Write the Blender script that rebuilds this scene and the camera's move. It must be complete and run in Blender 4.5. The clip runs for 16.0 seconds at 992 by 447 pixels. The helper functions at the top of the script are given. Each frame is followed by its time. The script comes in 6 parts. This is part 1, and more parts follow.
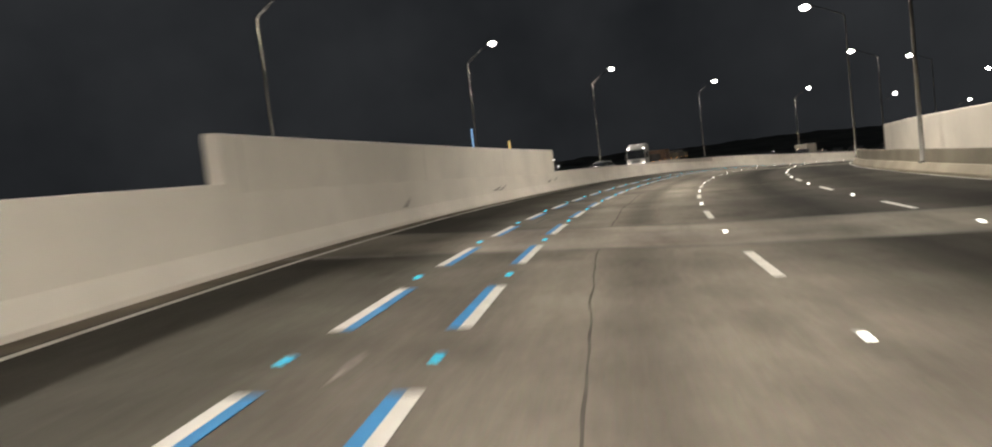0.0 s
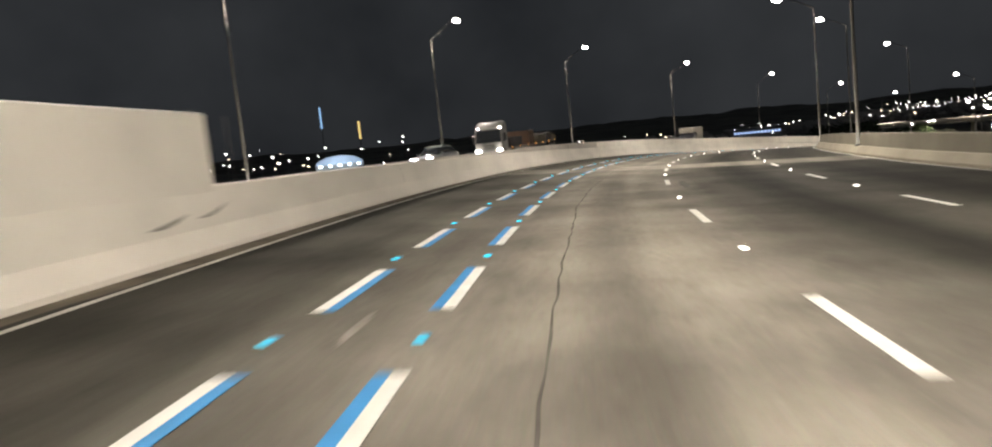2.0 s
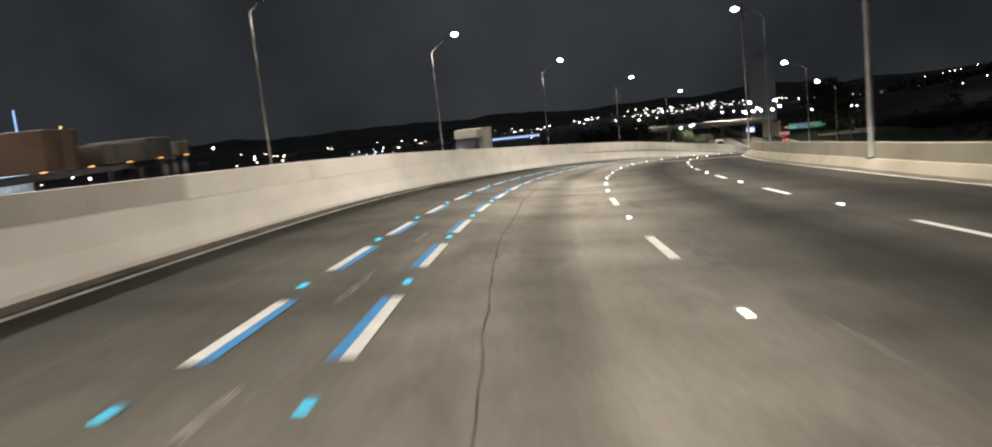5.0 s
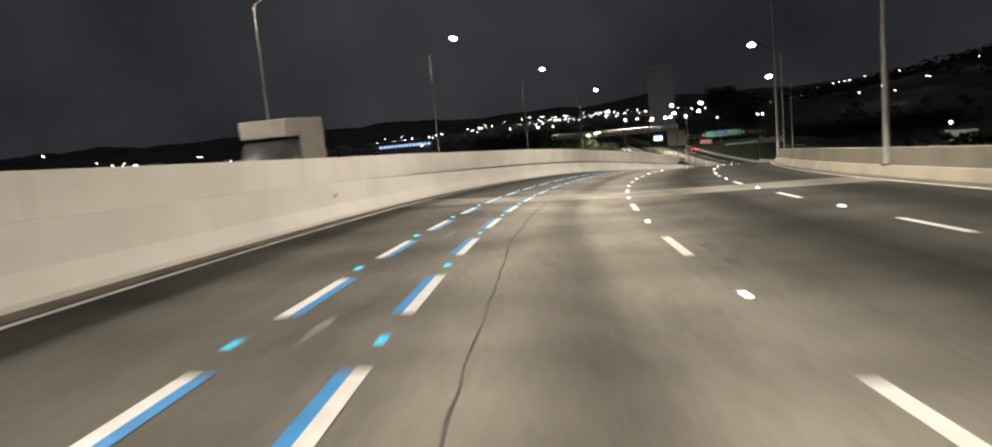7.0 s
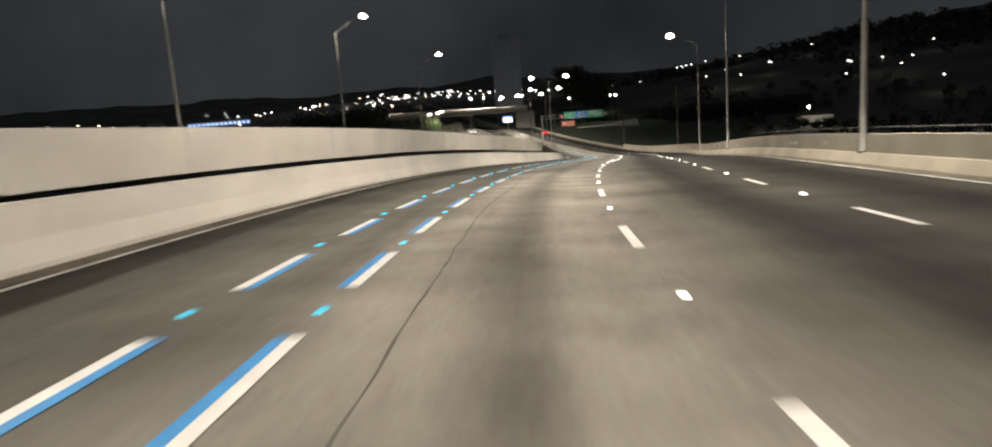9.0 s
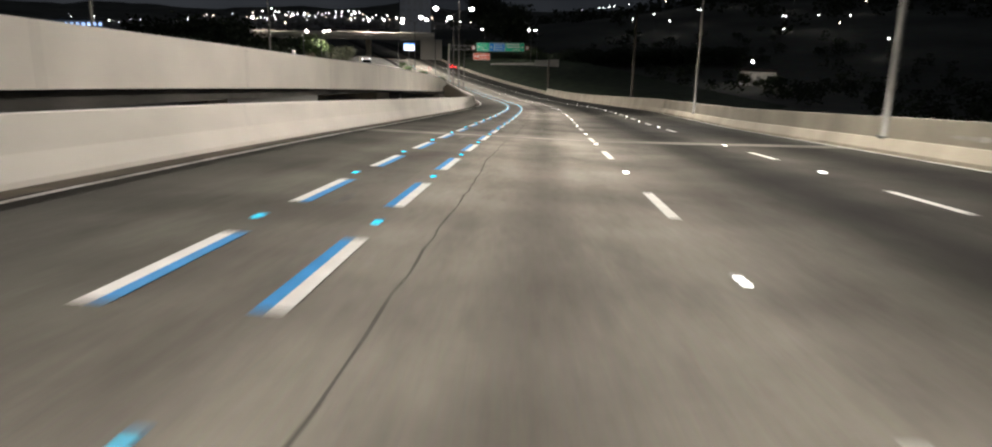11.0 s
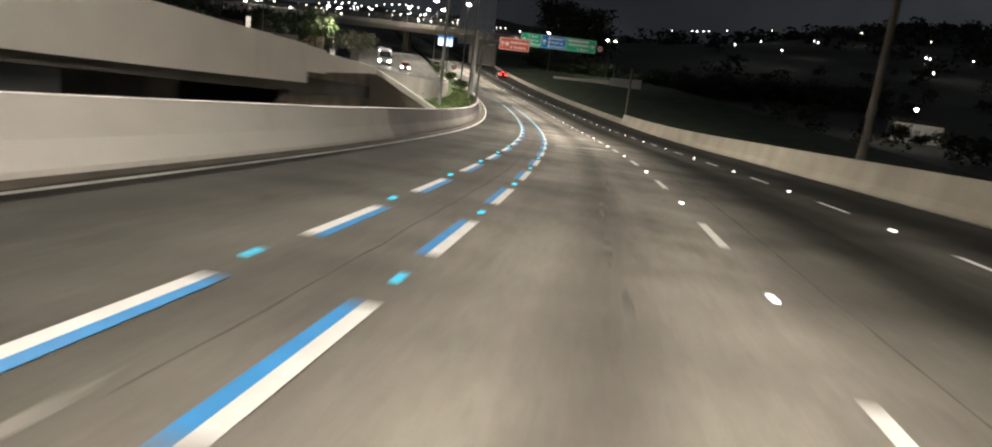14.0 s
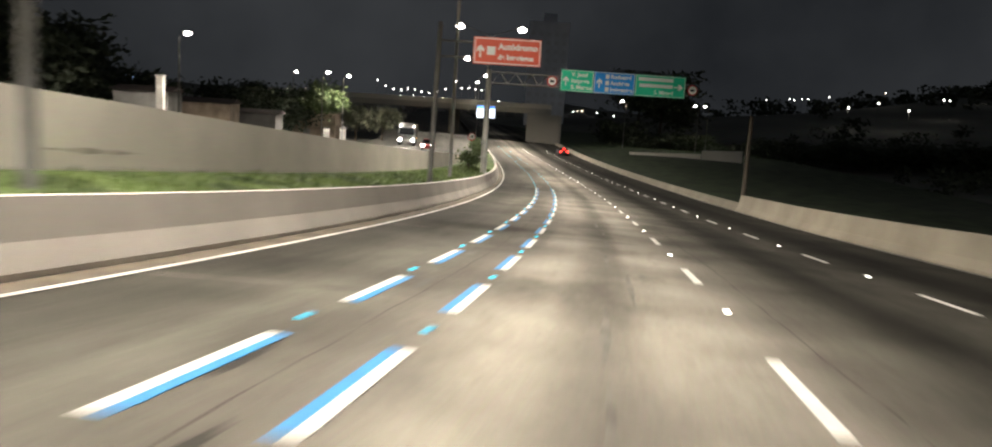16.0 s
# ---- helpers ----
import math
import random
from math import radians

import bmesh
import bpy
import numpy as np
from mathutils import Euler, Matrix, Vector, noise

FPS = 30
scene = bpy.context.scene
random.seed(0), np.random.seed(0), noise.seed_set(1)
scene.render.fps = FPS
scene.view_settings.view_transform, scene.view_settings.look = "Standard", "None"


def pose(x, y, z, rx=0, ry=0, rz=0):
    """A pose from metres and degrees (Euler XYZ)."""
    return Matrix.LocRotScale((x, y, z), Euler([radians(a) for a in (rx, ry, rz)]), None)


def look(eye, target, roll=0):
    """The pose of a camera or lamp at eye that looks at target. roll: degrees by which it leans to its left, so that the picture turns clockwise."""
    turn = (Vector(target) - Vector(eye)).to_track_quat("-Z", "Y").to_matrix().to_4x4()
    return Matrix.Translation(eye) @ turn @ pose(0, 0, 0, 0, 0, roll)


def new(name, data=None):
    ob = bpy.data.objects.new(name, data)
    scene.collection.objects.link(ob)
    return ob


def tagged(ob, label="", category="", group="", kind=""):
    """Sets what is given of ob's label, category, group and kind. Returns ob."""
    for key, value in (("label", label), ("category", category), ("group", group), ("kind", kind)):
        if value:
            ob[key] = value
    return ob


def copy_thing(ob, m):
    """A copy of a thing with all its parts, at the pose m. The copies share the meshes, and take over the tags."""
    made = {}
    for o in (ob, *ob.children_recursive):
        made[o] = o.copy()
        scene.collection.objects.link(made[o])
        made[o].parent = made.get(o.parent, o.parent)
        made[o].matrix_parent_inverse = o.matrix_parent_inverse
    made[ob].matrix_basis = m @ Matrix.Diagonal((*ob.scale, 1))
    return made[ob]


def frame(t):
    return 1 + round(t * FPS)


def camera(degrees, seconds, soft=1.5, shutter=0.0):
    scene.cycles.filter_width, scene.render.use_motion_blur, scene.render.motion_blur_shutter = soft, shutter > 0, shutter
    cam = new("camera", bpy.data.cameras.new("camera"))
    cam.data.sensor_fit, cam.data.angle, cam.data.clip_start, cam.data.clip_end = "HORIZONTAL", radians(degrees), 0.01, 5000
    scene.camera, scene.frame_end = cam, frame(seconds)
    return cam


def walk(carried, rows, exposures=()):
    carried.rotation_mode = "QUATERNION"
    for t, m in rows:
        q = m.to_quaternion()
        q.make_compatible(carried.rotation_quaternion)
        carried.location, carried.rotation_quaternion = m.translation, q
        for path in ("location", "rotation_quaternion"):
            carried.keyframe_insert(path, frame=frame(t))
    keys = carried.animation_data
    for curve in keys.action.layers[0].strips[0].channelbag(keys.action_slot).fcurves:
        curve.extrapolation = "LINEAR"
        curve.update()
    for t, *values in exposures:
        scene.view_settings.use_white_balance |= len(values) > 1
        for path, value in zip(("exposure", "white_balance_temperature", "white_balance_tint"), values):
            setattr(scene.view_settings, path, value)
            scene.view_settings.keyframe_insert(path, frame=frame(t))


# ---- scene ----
cam = camera(65.02, 16.0, soft=1.9, shutter=0.6)
PATH = [
    (0.0, pose(1.265, 0.000, 1.405, 86.016, 6.682, 5.257)),
    (0.5, pose(1.480, 7.185, 1.430, 86.484, 5.616, 2.366)),
    (1.0, pose(2.026, 14.437, 1.455, 86.396, 5.207, -0.108)),
    (1.5, pose(2.854, 22.199, 1.349, 85.204, 5.269, -2.748)),
    (2.0, pose(3.980, 29.839, 1.258, 83.531, 5.924, -5.380)),
    (2.5, pose(5.487, 37.915, 1.129, 82.055, 6.381, -7.682)),
    (3.0, pose(7.269, 45.711, 1.007, 80.923, 5.915, -9.760)),
    (3.5, pose(9.418, 53.415, 0.890, 80.310, 3.797, -12.550)),
    (4.0, pose(11.775, 60.925, 0.711, 81.307, 1.527, -15.567)),
    (4.5, pose(14.482, 68.592, 0.606, 81.912, 4.774, -20.306)),
    (5.0, pose(17.483, 76.084, 0.390, 82.110, 5.898, -23.315)),
    (5.5, pose(20.728, 83.396, 0.086, 82.153, 6.218, -25.445)),
    (6.0, pose(24.246, 90.583, -0.274, 82.107, 6.034, -27.219)),
    (6.5, pose(28.094, 97.689, -0.669, 82.034, 5.647, -29.035)),
    (7.0, pose(32.336, 104.749, -1.096, 81.996, 5.359, -31.191)),
    (7.5, pose(36.971, 111.681, -1.554, 81.997, 5.082, -33.739)),
    (8.0, pose(41.948, 118.398, -1.974, 81.486, 5.390, -36.547)),
    (8.5, pose(47.357, 124.990, -2.515, 80.502, 4.851, -39.501)),
    (9.0, pose(52.950, 131.159, -3.008, 79.714, 4.007, -42.666)),
    (9.5, pose(58.956, 137.290, -3.583, 78.737, 3.476, -45.267)),
    (10.0, pose(65.113, 143.169, -4.172, 77.838, 2.610, -47.403)),
    (10.5, pose(71.376, 148.841, -4.813, 76.403, 0.908, -48.605)),
    (11.0, pose(77.824, 154.383, -5.518, 74.853, -1.078, -48.912)),
    (11.5, pose(84.538, 159.863, -6.298, 73.622, -2.822, -48.488)),
    (12.0, pose(91.602, 165.344, -7.152, 73.162, -3.822, -47.654)),
    (12.5, pose(98.927, 170.776, -8.037, 73.321, -4.755, -45.401)),
    (13.0, pose(105.954, 176.150, -8.926, 74.504, -5.705, -44.088)),
    (13.5, pose(113.127, 181.601, -9.790, 75.412, -6.635, -43.473)),
    (14.0, pose(120.241, 187.158, -10.670, 75.792, -6.642, -43.018)),
    (14.5, pose(127.444, 192.874, -11.504, 76.032, -6.189, -42.278)),
    (15.0, pose(134.737, 198.882, -12.409, 77.008, -5.789, -39.415)),
    (15.5, pose(141.967, 205.214, -13.285, 79.538, -4.455, -37.659)),
    (16.0, pose(149.078, 211.332, -14.182, 81.672, -3.643, -37.071)),
]
# the clip's camera evens out its exposure as the lamps go by
STOPS = [(0.0, -0.35, 6500, 10), (0.5, -0.1, 6500, 10), (1.5, -0.05, 6500, 10), (2.5, 0.0, 6500, 10), (3.0, 0.38, 6450, 10), (3.5, 0.25, 6350, 10), (4.0, -0.08, 6400, 10), (4.5, 0.22, 6300, 10), (7.0, 0.16, 6500, 10), (8.5, -0.05, 6500, 10), (9.0, 0.15, 6500, 10), (9.5, 0.25, 6450, 10), (12.0, 0.0, 6050, 12), (12.5, 0.25, 6050, 12), (13.5, 0.08, 6250, 11), (14.0, 0.1, 6300, 10), (14.5, 0.32, 6400, 10), (15.0, 0.42, 6450, 10), (15.5, 0.3, 6450, 10), (16.0, 0.12, 6500, 10)]
walk(cam, PATH, STOPS)

# ---- light: a dark overcast city night, street lamps do the rest ----
world = bpy.data.worlds.new("night")
scene.world = world
world.use_nodes = True
wn, wl = world.node_tree.nodes, world.node_tree.links
wn.clear()
w_out, w_bg = wn.new("ShaderNodeOutputWorld"), wn.new("ShaderNodeBackground")
w_co, w_noise, w_ramp = wn.new("ShaderNodeTexCoord"), wn.new("ShaderNodeTexNoise"), wn.new("ShaderNodeValToRGB")
w_noise.inputs["Scale"].default_value, w_noise.inputs["Detail"].default_value = 3.4, 5.0
w_ramp.color_ramp.elements[0].position, w_ramp.color_ramp.elements[1].position = 0.3, 0.75
w_ramp.color_ramp.elements[0].color = (0.0095, 0.0106, 0.0122, 1)
w_ramp.color_ramp.elements[1].color = (0.0270, 0.0288, 0.0312, 1)
wl.new(w_co.outputs["Generated"], w_noise.inputs["Vector"])
wl.new(w_noise.outputs["Fac"], w_ramp.inputs["Fac"])
# the low cloud is a little brighter overhead, over the lamps
w_sep, w_map, w_mul = wn.new("ShaderNodeSeparateXYZ"), wn.new("ShaderNodeMapRange"), wn.new("ShaderNodeMix")
w_map.inputs["From Min"].default_value, w_map.inputs["From Max"].default_value = 0.0, 0.5
w_map.inputs["To Min"].default_value, w_map.inputs["To Max"].default_value = 0.95, 1.15
w_mul.data_type, w_mul.blend_type = "RGBA", "MULTIPLY"
w_mul.inputs["Factor"].default_value = 1.0
wl.new(w_co.outputs["Generated"], w_sep.inputs["Vector"])
wl.new(w_sep.outputs["Z"], w_map.inputs["Value"])
wl.new(w_ramp.outputs["Color"], w_mul.inputs["A"])
wl.new(w_map.outputs["Result"], w_mul.inputs["B"])
wl.new(w_mul.outputs["Result"], w_bg.inputs["Color"])
wl.new(w_bg.outputs["Background"], w_out.inputs["Surface"])
w_bg.inputs["Strength"].default_value = 1.35
LAMP_WATTS = 28500
LAMP_COLOUR = (1.0, 0.90, 0.775)

# the road: bend (1/m), slope and cross-fall along its length
BEND = [0.009175, 0.007593, 0.005979, 0.004517, 0.004058, 0.005317, 0.005317, 0.004592, 0.004858, 0.004893, 0.005234, 0.006139, 0.004959, 0.003042, 0.001168, 0.000222, -0.000135, -0.001347, -0.002786, -0.003080, -0.002144, -0.001847, -0.002065, -0.002181, -0.002032, -0.001754, -0.001434, -0.001105, -0.000773, -0.000440, -0.000107]
SLOPE = [0.0010, 0.0016, -0.0004, -0.0122, -0.0152, -0.0174, -0.0240, -0.0358, -0.0440, -0.0570, -0.0587, -0.0636, -0.0676, -0.0803, -0.0945, -0.1021, -0.0982, -0.0958, -0.0933, -0.0947, -0.0873, -0.0758, -0.0640, -0.0519, -0.0401, -0.0287, -0.0172, -0.0058, 0.0057, 0.0171, 0.0286]
FALL = [0.0624, 0.0637, 0.0530, 0.0528, 0.0577, 0.0388, 0.0308, 0.0231, 0.0258, 0.0082, 0.0109, 0.0244, 0.0232, 0.0216, 0.0200, 0.0192]
STATIONS = np.arange(-80.0, 901.0, 1.0)
ZERO = 80


def road_table():
    knots = np.arange(len(BEND)) * 15.0 - 20
    k = np.where(STATIONS < -20, 0.005, np.interp(STATIONS, knots, BEND))
    k = np.where(STATIONS > 440, 0.0, k)
    g = np.where(STATIONS < -20, 0.0, np.interp(STATIONS, knots, SLOPE))
    g = np.where(STATIONS > 440, 0.012, g)
    b = np.interp(STATIONS, np.arange(len(FALL)) * 30.0 - 20, FALL)
    th = np.cumsum(k)
    th -= th[ZERO]
    x, y, z = np.cumsum(np.sin(th)), np.cumsum(np.cos(th)), np.cumsum(g)
    return x - x[ZERO], y - y[ZERO], z - z[ZERO], th, b


ROAD = road_table()
# along the right half: the second lane line, the edge line, the flatter cross-fall and the barrier's height
RIGHT_AT = [20, 60, 100, 140, 180, 220, 260, 300]
LANE_TWO = [7.18, 7.44, 7.19, 7.12, 7.07, 7.18, 7.70, 7.57]
EDGE = [11.55, 11.41, 11.03, 10.65, 10.65, 10.94, 11.80, 12.15]
LIFT = [0.024, 0.013, 0.030, 0.029, 0.034, 0.024, -0.003, -0.008]
TOP_RIGHT = [0.89, 1.0, 0.89, 0.935, 0.96, 1.02, 1.18, 1.10]


def at(s, d, h=0.0):
    """The place s metres along the road, d to the right of the blue lane's right line, h above the road there."""
    x, y, z, th, b = [float(np.interp(s, STATIONS, a)) for a in ROAD]
    dd = max(-6.0, min(14.0, d))
    lift = max(0.0, dd - 3.23) * float(np.interp(s, RIGHT_AT, LIFT))
    return Vector((x + d * math.cos(th), y - d * math.sin(th), z - b * dd + lift + h))


def edge(s):
    return float(np.interp(s, RIGHT_AT, EDGE))


def lane_two(s):
    return float(np.interp(s, RIGHT_AT, LANE_TWO))


def heading(s):
    return float(np.interp(s, STATIONS, ROAD[3]))


def stand(s, d, h=0.0, turn=0.0):
    """A pose at that place: y along the road, x to its right, z up; turn in degrees to the left."""
    return Matrix.Translation(at(s, d, h)) @ Matrix.Rotation(-heading(s) + radians(turn), 4, "Z")


def lay(s, d, h=0.0):
    """As stand, but lying in the road's slope."""
    e = 0.5
    y = (at(s + e, d) - at(s - e, d)).normalized()
    x = (at(s, d + e) - at(s, d - e)).normalized()
    z = x.cross(y).normalized()
    x = y.cross(z)
    m = Matrix((x, y, z)).transposed().to_4x4()
    m.translation = at(s, d) + z * h
    return m


# ---- materials ----
def mat(name, base, rough=0.8, metal=0.0, vary=0.25, scale=0.6, grain=0.15, grain_scale=18.0, bump=0.15, spec=0.4, use_uv=False, rand=0.0, tint=None):
    """A surface with blotches (scale) and fine grain, both in metres."""
    m = bpy.data.materials.new(name)
    m.use_nodes = True
    n, l = m.node_tree.nodes, m.node_tree.links
    p = n["Principled BSDF"]
    p.inputs["Roughness"].default_value, p.inputs["Metallic"].default_value = rough, metal
    p.inputs["Specular IOR Level"].default_value = spec
    co = n.new("ShaderNodeTexCoord")
    src = co.outputs["UV" if use_uv else "Object"]
    big, fine = n.new("ShaderNodeTexNoise"), n.new("ShaderNodeTexNoise")
    big.inputs["Scale"].default_value, big.inputs["Detail"].default_value = scale, 5.0
    fine.inputs["Scale"].default_value, fine.inputs["Detail"].default_value = grain_scale, 4.0
    l.new(src, big.inputs["Vector"])
    l.new(src, fine.inputs["Vector"])
    ramp = n.new("ShaderNodeValToRGB")
    dark = [c * (1 - vary) for c in base]
    light = [min(1, c * (1 + vary)) for c in (tint or base)]
    ramp.color_ramp.elements[0].position, ramp.color_ramp.elements[1].position = 0.32, 0.68
    ramp.color_ramp.elements[0].color, ramp.color_ramp.elements[1].color = (*dark, 1), (*light, 1)
    l.new(big.outputs["Fac"], ramp.inputs["Fac"])
    mix = n.new("ShaderNodeMix")
    mix.data_type, mix.blend_type = "RGBA", "OVERLAY"
    mix.inputs["Factor"].default_value = grain
    l.new(ramp.outputs["Color"], mix.inputs["A"])
    l.new(fine.outputs["Color"], mix.inputs["B"])
    colour = mix.outputs["Result"]
    if rand:
        info, hsv, mp = n.new("ShaderNodeObjectInfo"), n.new("ShaderNodeHueSaturation"), n.new("ShaderNodeMapRange")
        mp.inputs["To Min"].default_value, mp.inputs["To Max"].default_value = 1 - rand, 1 + rand
        l.new(info.outputs["Random"], mp.inputs["Value"])
        l.new(mp.outputs["Result"], hsv.inputs["Value"])
        l.new(colour, hsv.inputs["Color"])
        colour = hsv.outputs["Color"]
    l.new(colour, p.inputs["Base Color"])
    if bump:
        b = n.new("ShaderNodeBump")
        b.inputs["Strength"].default_value, b.inputs["Distance"].default_value = bump, 0.02
        l.new(fine.outputs["Fac"], b.inputs["Height"])
        l.new(b.outputs["Normal"], p.inputs["Normal"])
    return m


def glow(name, colour, strength):
    m = bpy.data.materials.new(name)
    m.use_nodes = True
    p = m.node_tree.nodes["Principled BSDF"]
    p.inputs["Base Color"].default_value = (*[min(1, c) for c in colour], 1)
    p.inputs["Emission Color"].default_value = (*colour, 1)
    p.inputs["Emission Strength"].default_value = strength
    return m


def asphalt_material(name, base, lane):
    """Worn asphalt: uv is (metres across, metres along). Headlight glow painted into the lane bands, oil-dark middles,
    patches and stone grain.
    """
    m = mat(name, base, rough=0.82, vary=0.30, scale=0.35, grain=0.35, grain_scale=45.0, bump=0.25, spec=0.08, use_uv=True)
    n, l = m.node_tree.nodes, m.node_tree.links
    p = n["Principled BSDF"]
    src = p.inputs["Base Color"].links[0].from_socket
    co = n.new("ShaderNodeTexCoord")
    sep, mapn = n.new("ShaderNodeSeparateXYZ"), n.new("ShaderNodeMapping")
    mapn.inputs["Scale"].default_value = (0.9, 0.05, 1)
    streak = n.new("ShaderNodeTexNoise")
    streak.inputs["Scale"].default_value, streak.inputs["Detail"].default_value = 1.0, 5.0
    l.new(co.outputs["UV"], mapn.inputs["Vector"])
    l.new(mapn.outputs["Vector"], streak.inputs["Vector"])
    l.new(co.outputs["UV"], sep.inputs["Vector"])
    wob = n.new("ShaderNodeMath")
    wob.operation = "MULTIPLY_ADD"
    l.new(streak.outputs["Fac"], wob.inputs[0])
    wob.inputs[1].default_value = 0.6
    l.new(sep.outputs["X"], wob.inputs[2])
    # bands across the carriageway: headlight pool painted pale, sides dimmed; rubber and oil dark
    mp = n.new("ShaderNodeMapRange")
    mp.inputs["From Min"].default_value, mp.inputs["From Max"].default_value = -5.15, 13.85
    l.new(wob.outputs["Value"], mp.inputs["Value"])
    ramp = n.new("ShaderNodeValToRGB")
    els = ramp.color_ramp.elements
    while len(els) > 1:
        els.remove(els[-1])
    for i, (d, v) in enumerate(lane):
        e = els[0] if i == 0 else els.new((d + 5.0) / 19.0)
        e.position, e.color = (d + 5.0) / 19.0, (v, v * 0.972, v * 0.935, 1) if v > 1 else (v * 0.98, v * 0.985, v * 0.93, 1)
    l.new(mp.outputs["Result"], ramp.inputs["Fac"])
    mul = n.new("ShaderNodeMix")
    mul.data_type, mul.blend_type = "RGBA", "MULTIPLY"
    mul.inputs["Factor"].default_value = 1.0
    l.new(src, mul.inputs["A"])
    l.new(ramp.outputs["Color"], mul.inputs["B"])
    st = n.new("ShaderNodeMapRange")
    st.inputs["From Min"].default_value, st.inputs["From Max"].default_value = 0.3, 0.7
    st.inputs["To Min"].default_value, st.inputs["To Max"].default_value = 0.78, 1.16
    l.new(streak.outputs["Fac"], st.inputs["Value"])
    mul2 = n.new("ShaderNodeMix")
    mul2.data_type, mul2.blend_type = "RGBA", "MULTIPLY"
    mul2.inputs["Factor"].default_value = 1.0
    l.new(mul.outputs["Result"], mul2.inputs["A"])
    l.new(st.outputs["Result"], mul2.inputs["B"])
    # oil drips and old patches, longer than wide
    map2, spot, stain = n.new("ShaderNodeMapping"), n.new("ShaderNodeTexNoise"), n.new("ShaderNodeMapRange")
    map2.inputs["Scale"].default_value = (0.7, 0.24, 1)
    spot.inputs["Scale"].default_value, spot.inputs["Detail"].default_value, spot.inputs["Roughness"].default_value = 1.0, 7.0, 0.62
    stain.inputs["From Min"].default_value, stain.inputs["From Max"].default_value = 0.52, 0.68
    stain.inputs["To Min"].default_value, stain.inputs["To Max"].default_value = 1.04, 0.74
    l.new(co.outputs["UV"], map2.inputs["Vector"])
    l.new(map2.outputs["Vector"], spot.inputs["Vector"])
    l.new(spot.outputs["Fac"], stain.inputs["Value"])
    # fine pitting that still shows close by
    pit, pits = n.new("ShaderNodeTexNoise"), n.new("ShaderNodeMapRange")
    pit.inputs["Scale"].default_value, pit.inputs["Detail"].default_value, pit.inputs["Roughness"].default_value = 9.0, 6.0, 0.75
    pits.inputs["From Min"].default_value, pits.inputs["From Max"].default_value = 0.35, 0.65
    pits.inputs["To Min"].default_value, pits.inputs["To Max"].default_value = 0.82, 1.14
    l.new(co.outputs["UV"], pit.inputs["Vector"])
    l.new(pit.outputs["Fac"], pits.inputs["Value"])
    both = n.new("ShaderNodeMath")
    both.operation = "MULTIPLY"
    l.new(stain.outputs["Result"], both.inputs[0])
    l.new(pits.outputs["Result"], both.inputs[1])
    mul3 = n.new("ShaderNodeMix")
    mul3.data_type, mul3.blend_type = "RGBA", "MULTIPLY"
    mul3.inputs["Factor"].default_value = 1.0
    l.new(mul2.outputs["Result"], mul3.inputs["A"])
    l.new(both.outputs["Value"], mul3.inputs["B"])
    l.new(mul3.outputs["Result"], p.inputs["Base Color"])
    return m


# pale at 1 to 4 m: headlight glow put into the base colour
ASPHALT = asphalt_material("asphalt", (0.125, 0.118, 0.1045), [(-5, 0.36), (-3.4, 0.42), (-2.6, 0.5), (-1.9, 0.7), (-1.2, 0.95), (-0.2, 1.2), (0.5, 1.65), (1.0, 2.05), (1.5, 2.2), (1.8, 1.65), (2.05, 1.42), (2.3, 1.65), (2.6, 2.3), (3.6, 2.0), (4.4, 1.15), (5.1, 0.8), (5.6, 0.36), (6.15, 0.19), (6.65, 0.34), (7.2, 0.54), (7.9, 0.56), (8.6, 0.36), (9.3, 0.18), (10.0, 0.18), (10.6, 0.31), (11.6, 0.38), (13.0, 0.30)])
ASPHALT_FAR = asphalt_material("asphalt_opposite", (0.11, 0.105, 0.098), [(-5, 0.8), (0, 1.0), (5, 0.8), (13, 0.9)])
# joint strips repeat the headlight-pale own lane and the darker sides
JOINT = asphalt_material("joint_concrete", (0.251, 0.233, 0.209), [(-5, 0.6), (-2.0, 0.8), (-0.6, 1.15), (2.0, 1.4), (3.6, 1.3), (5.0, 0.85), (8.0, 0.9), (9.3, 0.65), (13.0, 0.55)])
CRACK = mat("crack_sealant", (0.125, 0.116, 0.101), rough=0.85, spec=0.05, vary=0.3, scale=2.0)
# fainter joint, its own lane paled by painted headlight glow as well
JOINT_FAINT = asphalt_material("faint_joint_concrete", (0.19, 0.175, 0.158), [(-5, 0.5), (-3.4, 0.6), (-2.0, 0.8), (-0.6, 1.2), (0.8, 1.75), (1.5, 1.9), (2.6, 1.95), (3.6, 1.6), (5.0, 0.75), (8.0, 0.72), (9.3, 0.5), (13.0, 0.45)])
CRACK_FINE = mat("hairline_crack", (0.1, 0.093, 0.081), rough=0.85, spec=0.05, vary=0.3, scale=2.0)
JOINT_EDGE = mat("joint_rubber", (0.125, 0.117, 0.10), rough=0.7, vary=0.3, scale=1.0)
WALL = mat("painted_concrete", (0.73, 0.69, 0.615), rough=0.85, vary=0.09, scale=0.35, grain=0.12, grain_scale=12, bump=0.12, use_uv=True)
WALL_GREY = mat("bare_concrete", (0.24, 0.217, 0.17), rough=0.88, vary=0.16, scale=0.4, grain=0.2, grain_scale=14, bump=0.2, use_uv=True)
WALL_MID = mat("mid_grey_concrete", (0.48, 0.445, 0.395), rough=0.87, vary=0.14, scale=0.4, grain=0.18, grain_scale=13, bump=0.15, use_uv=True)
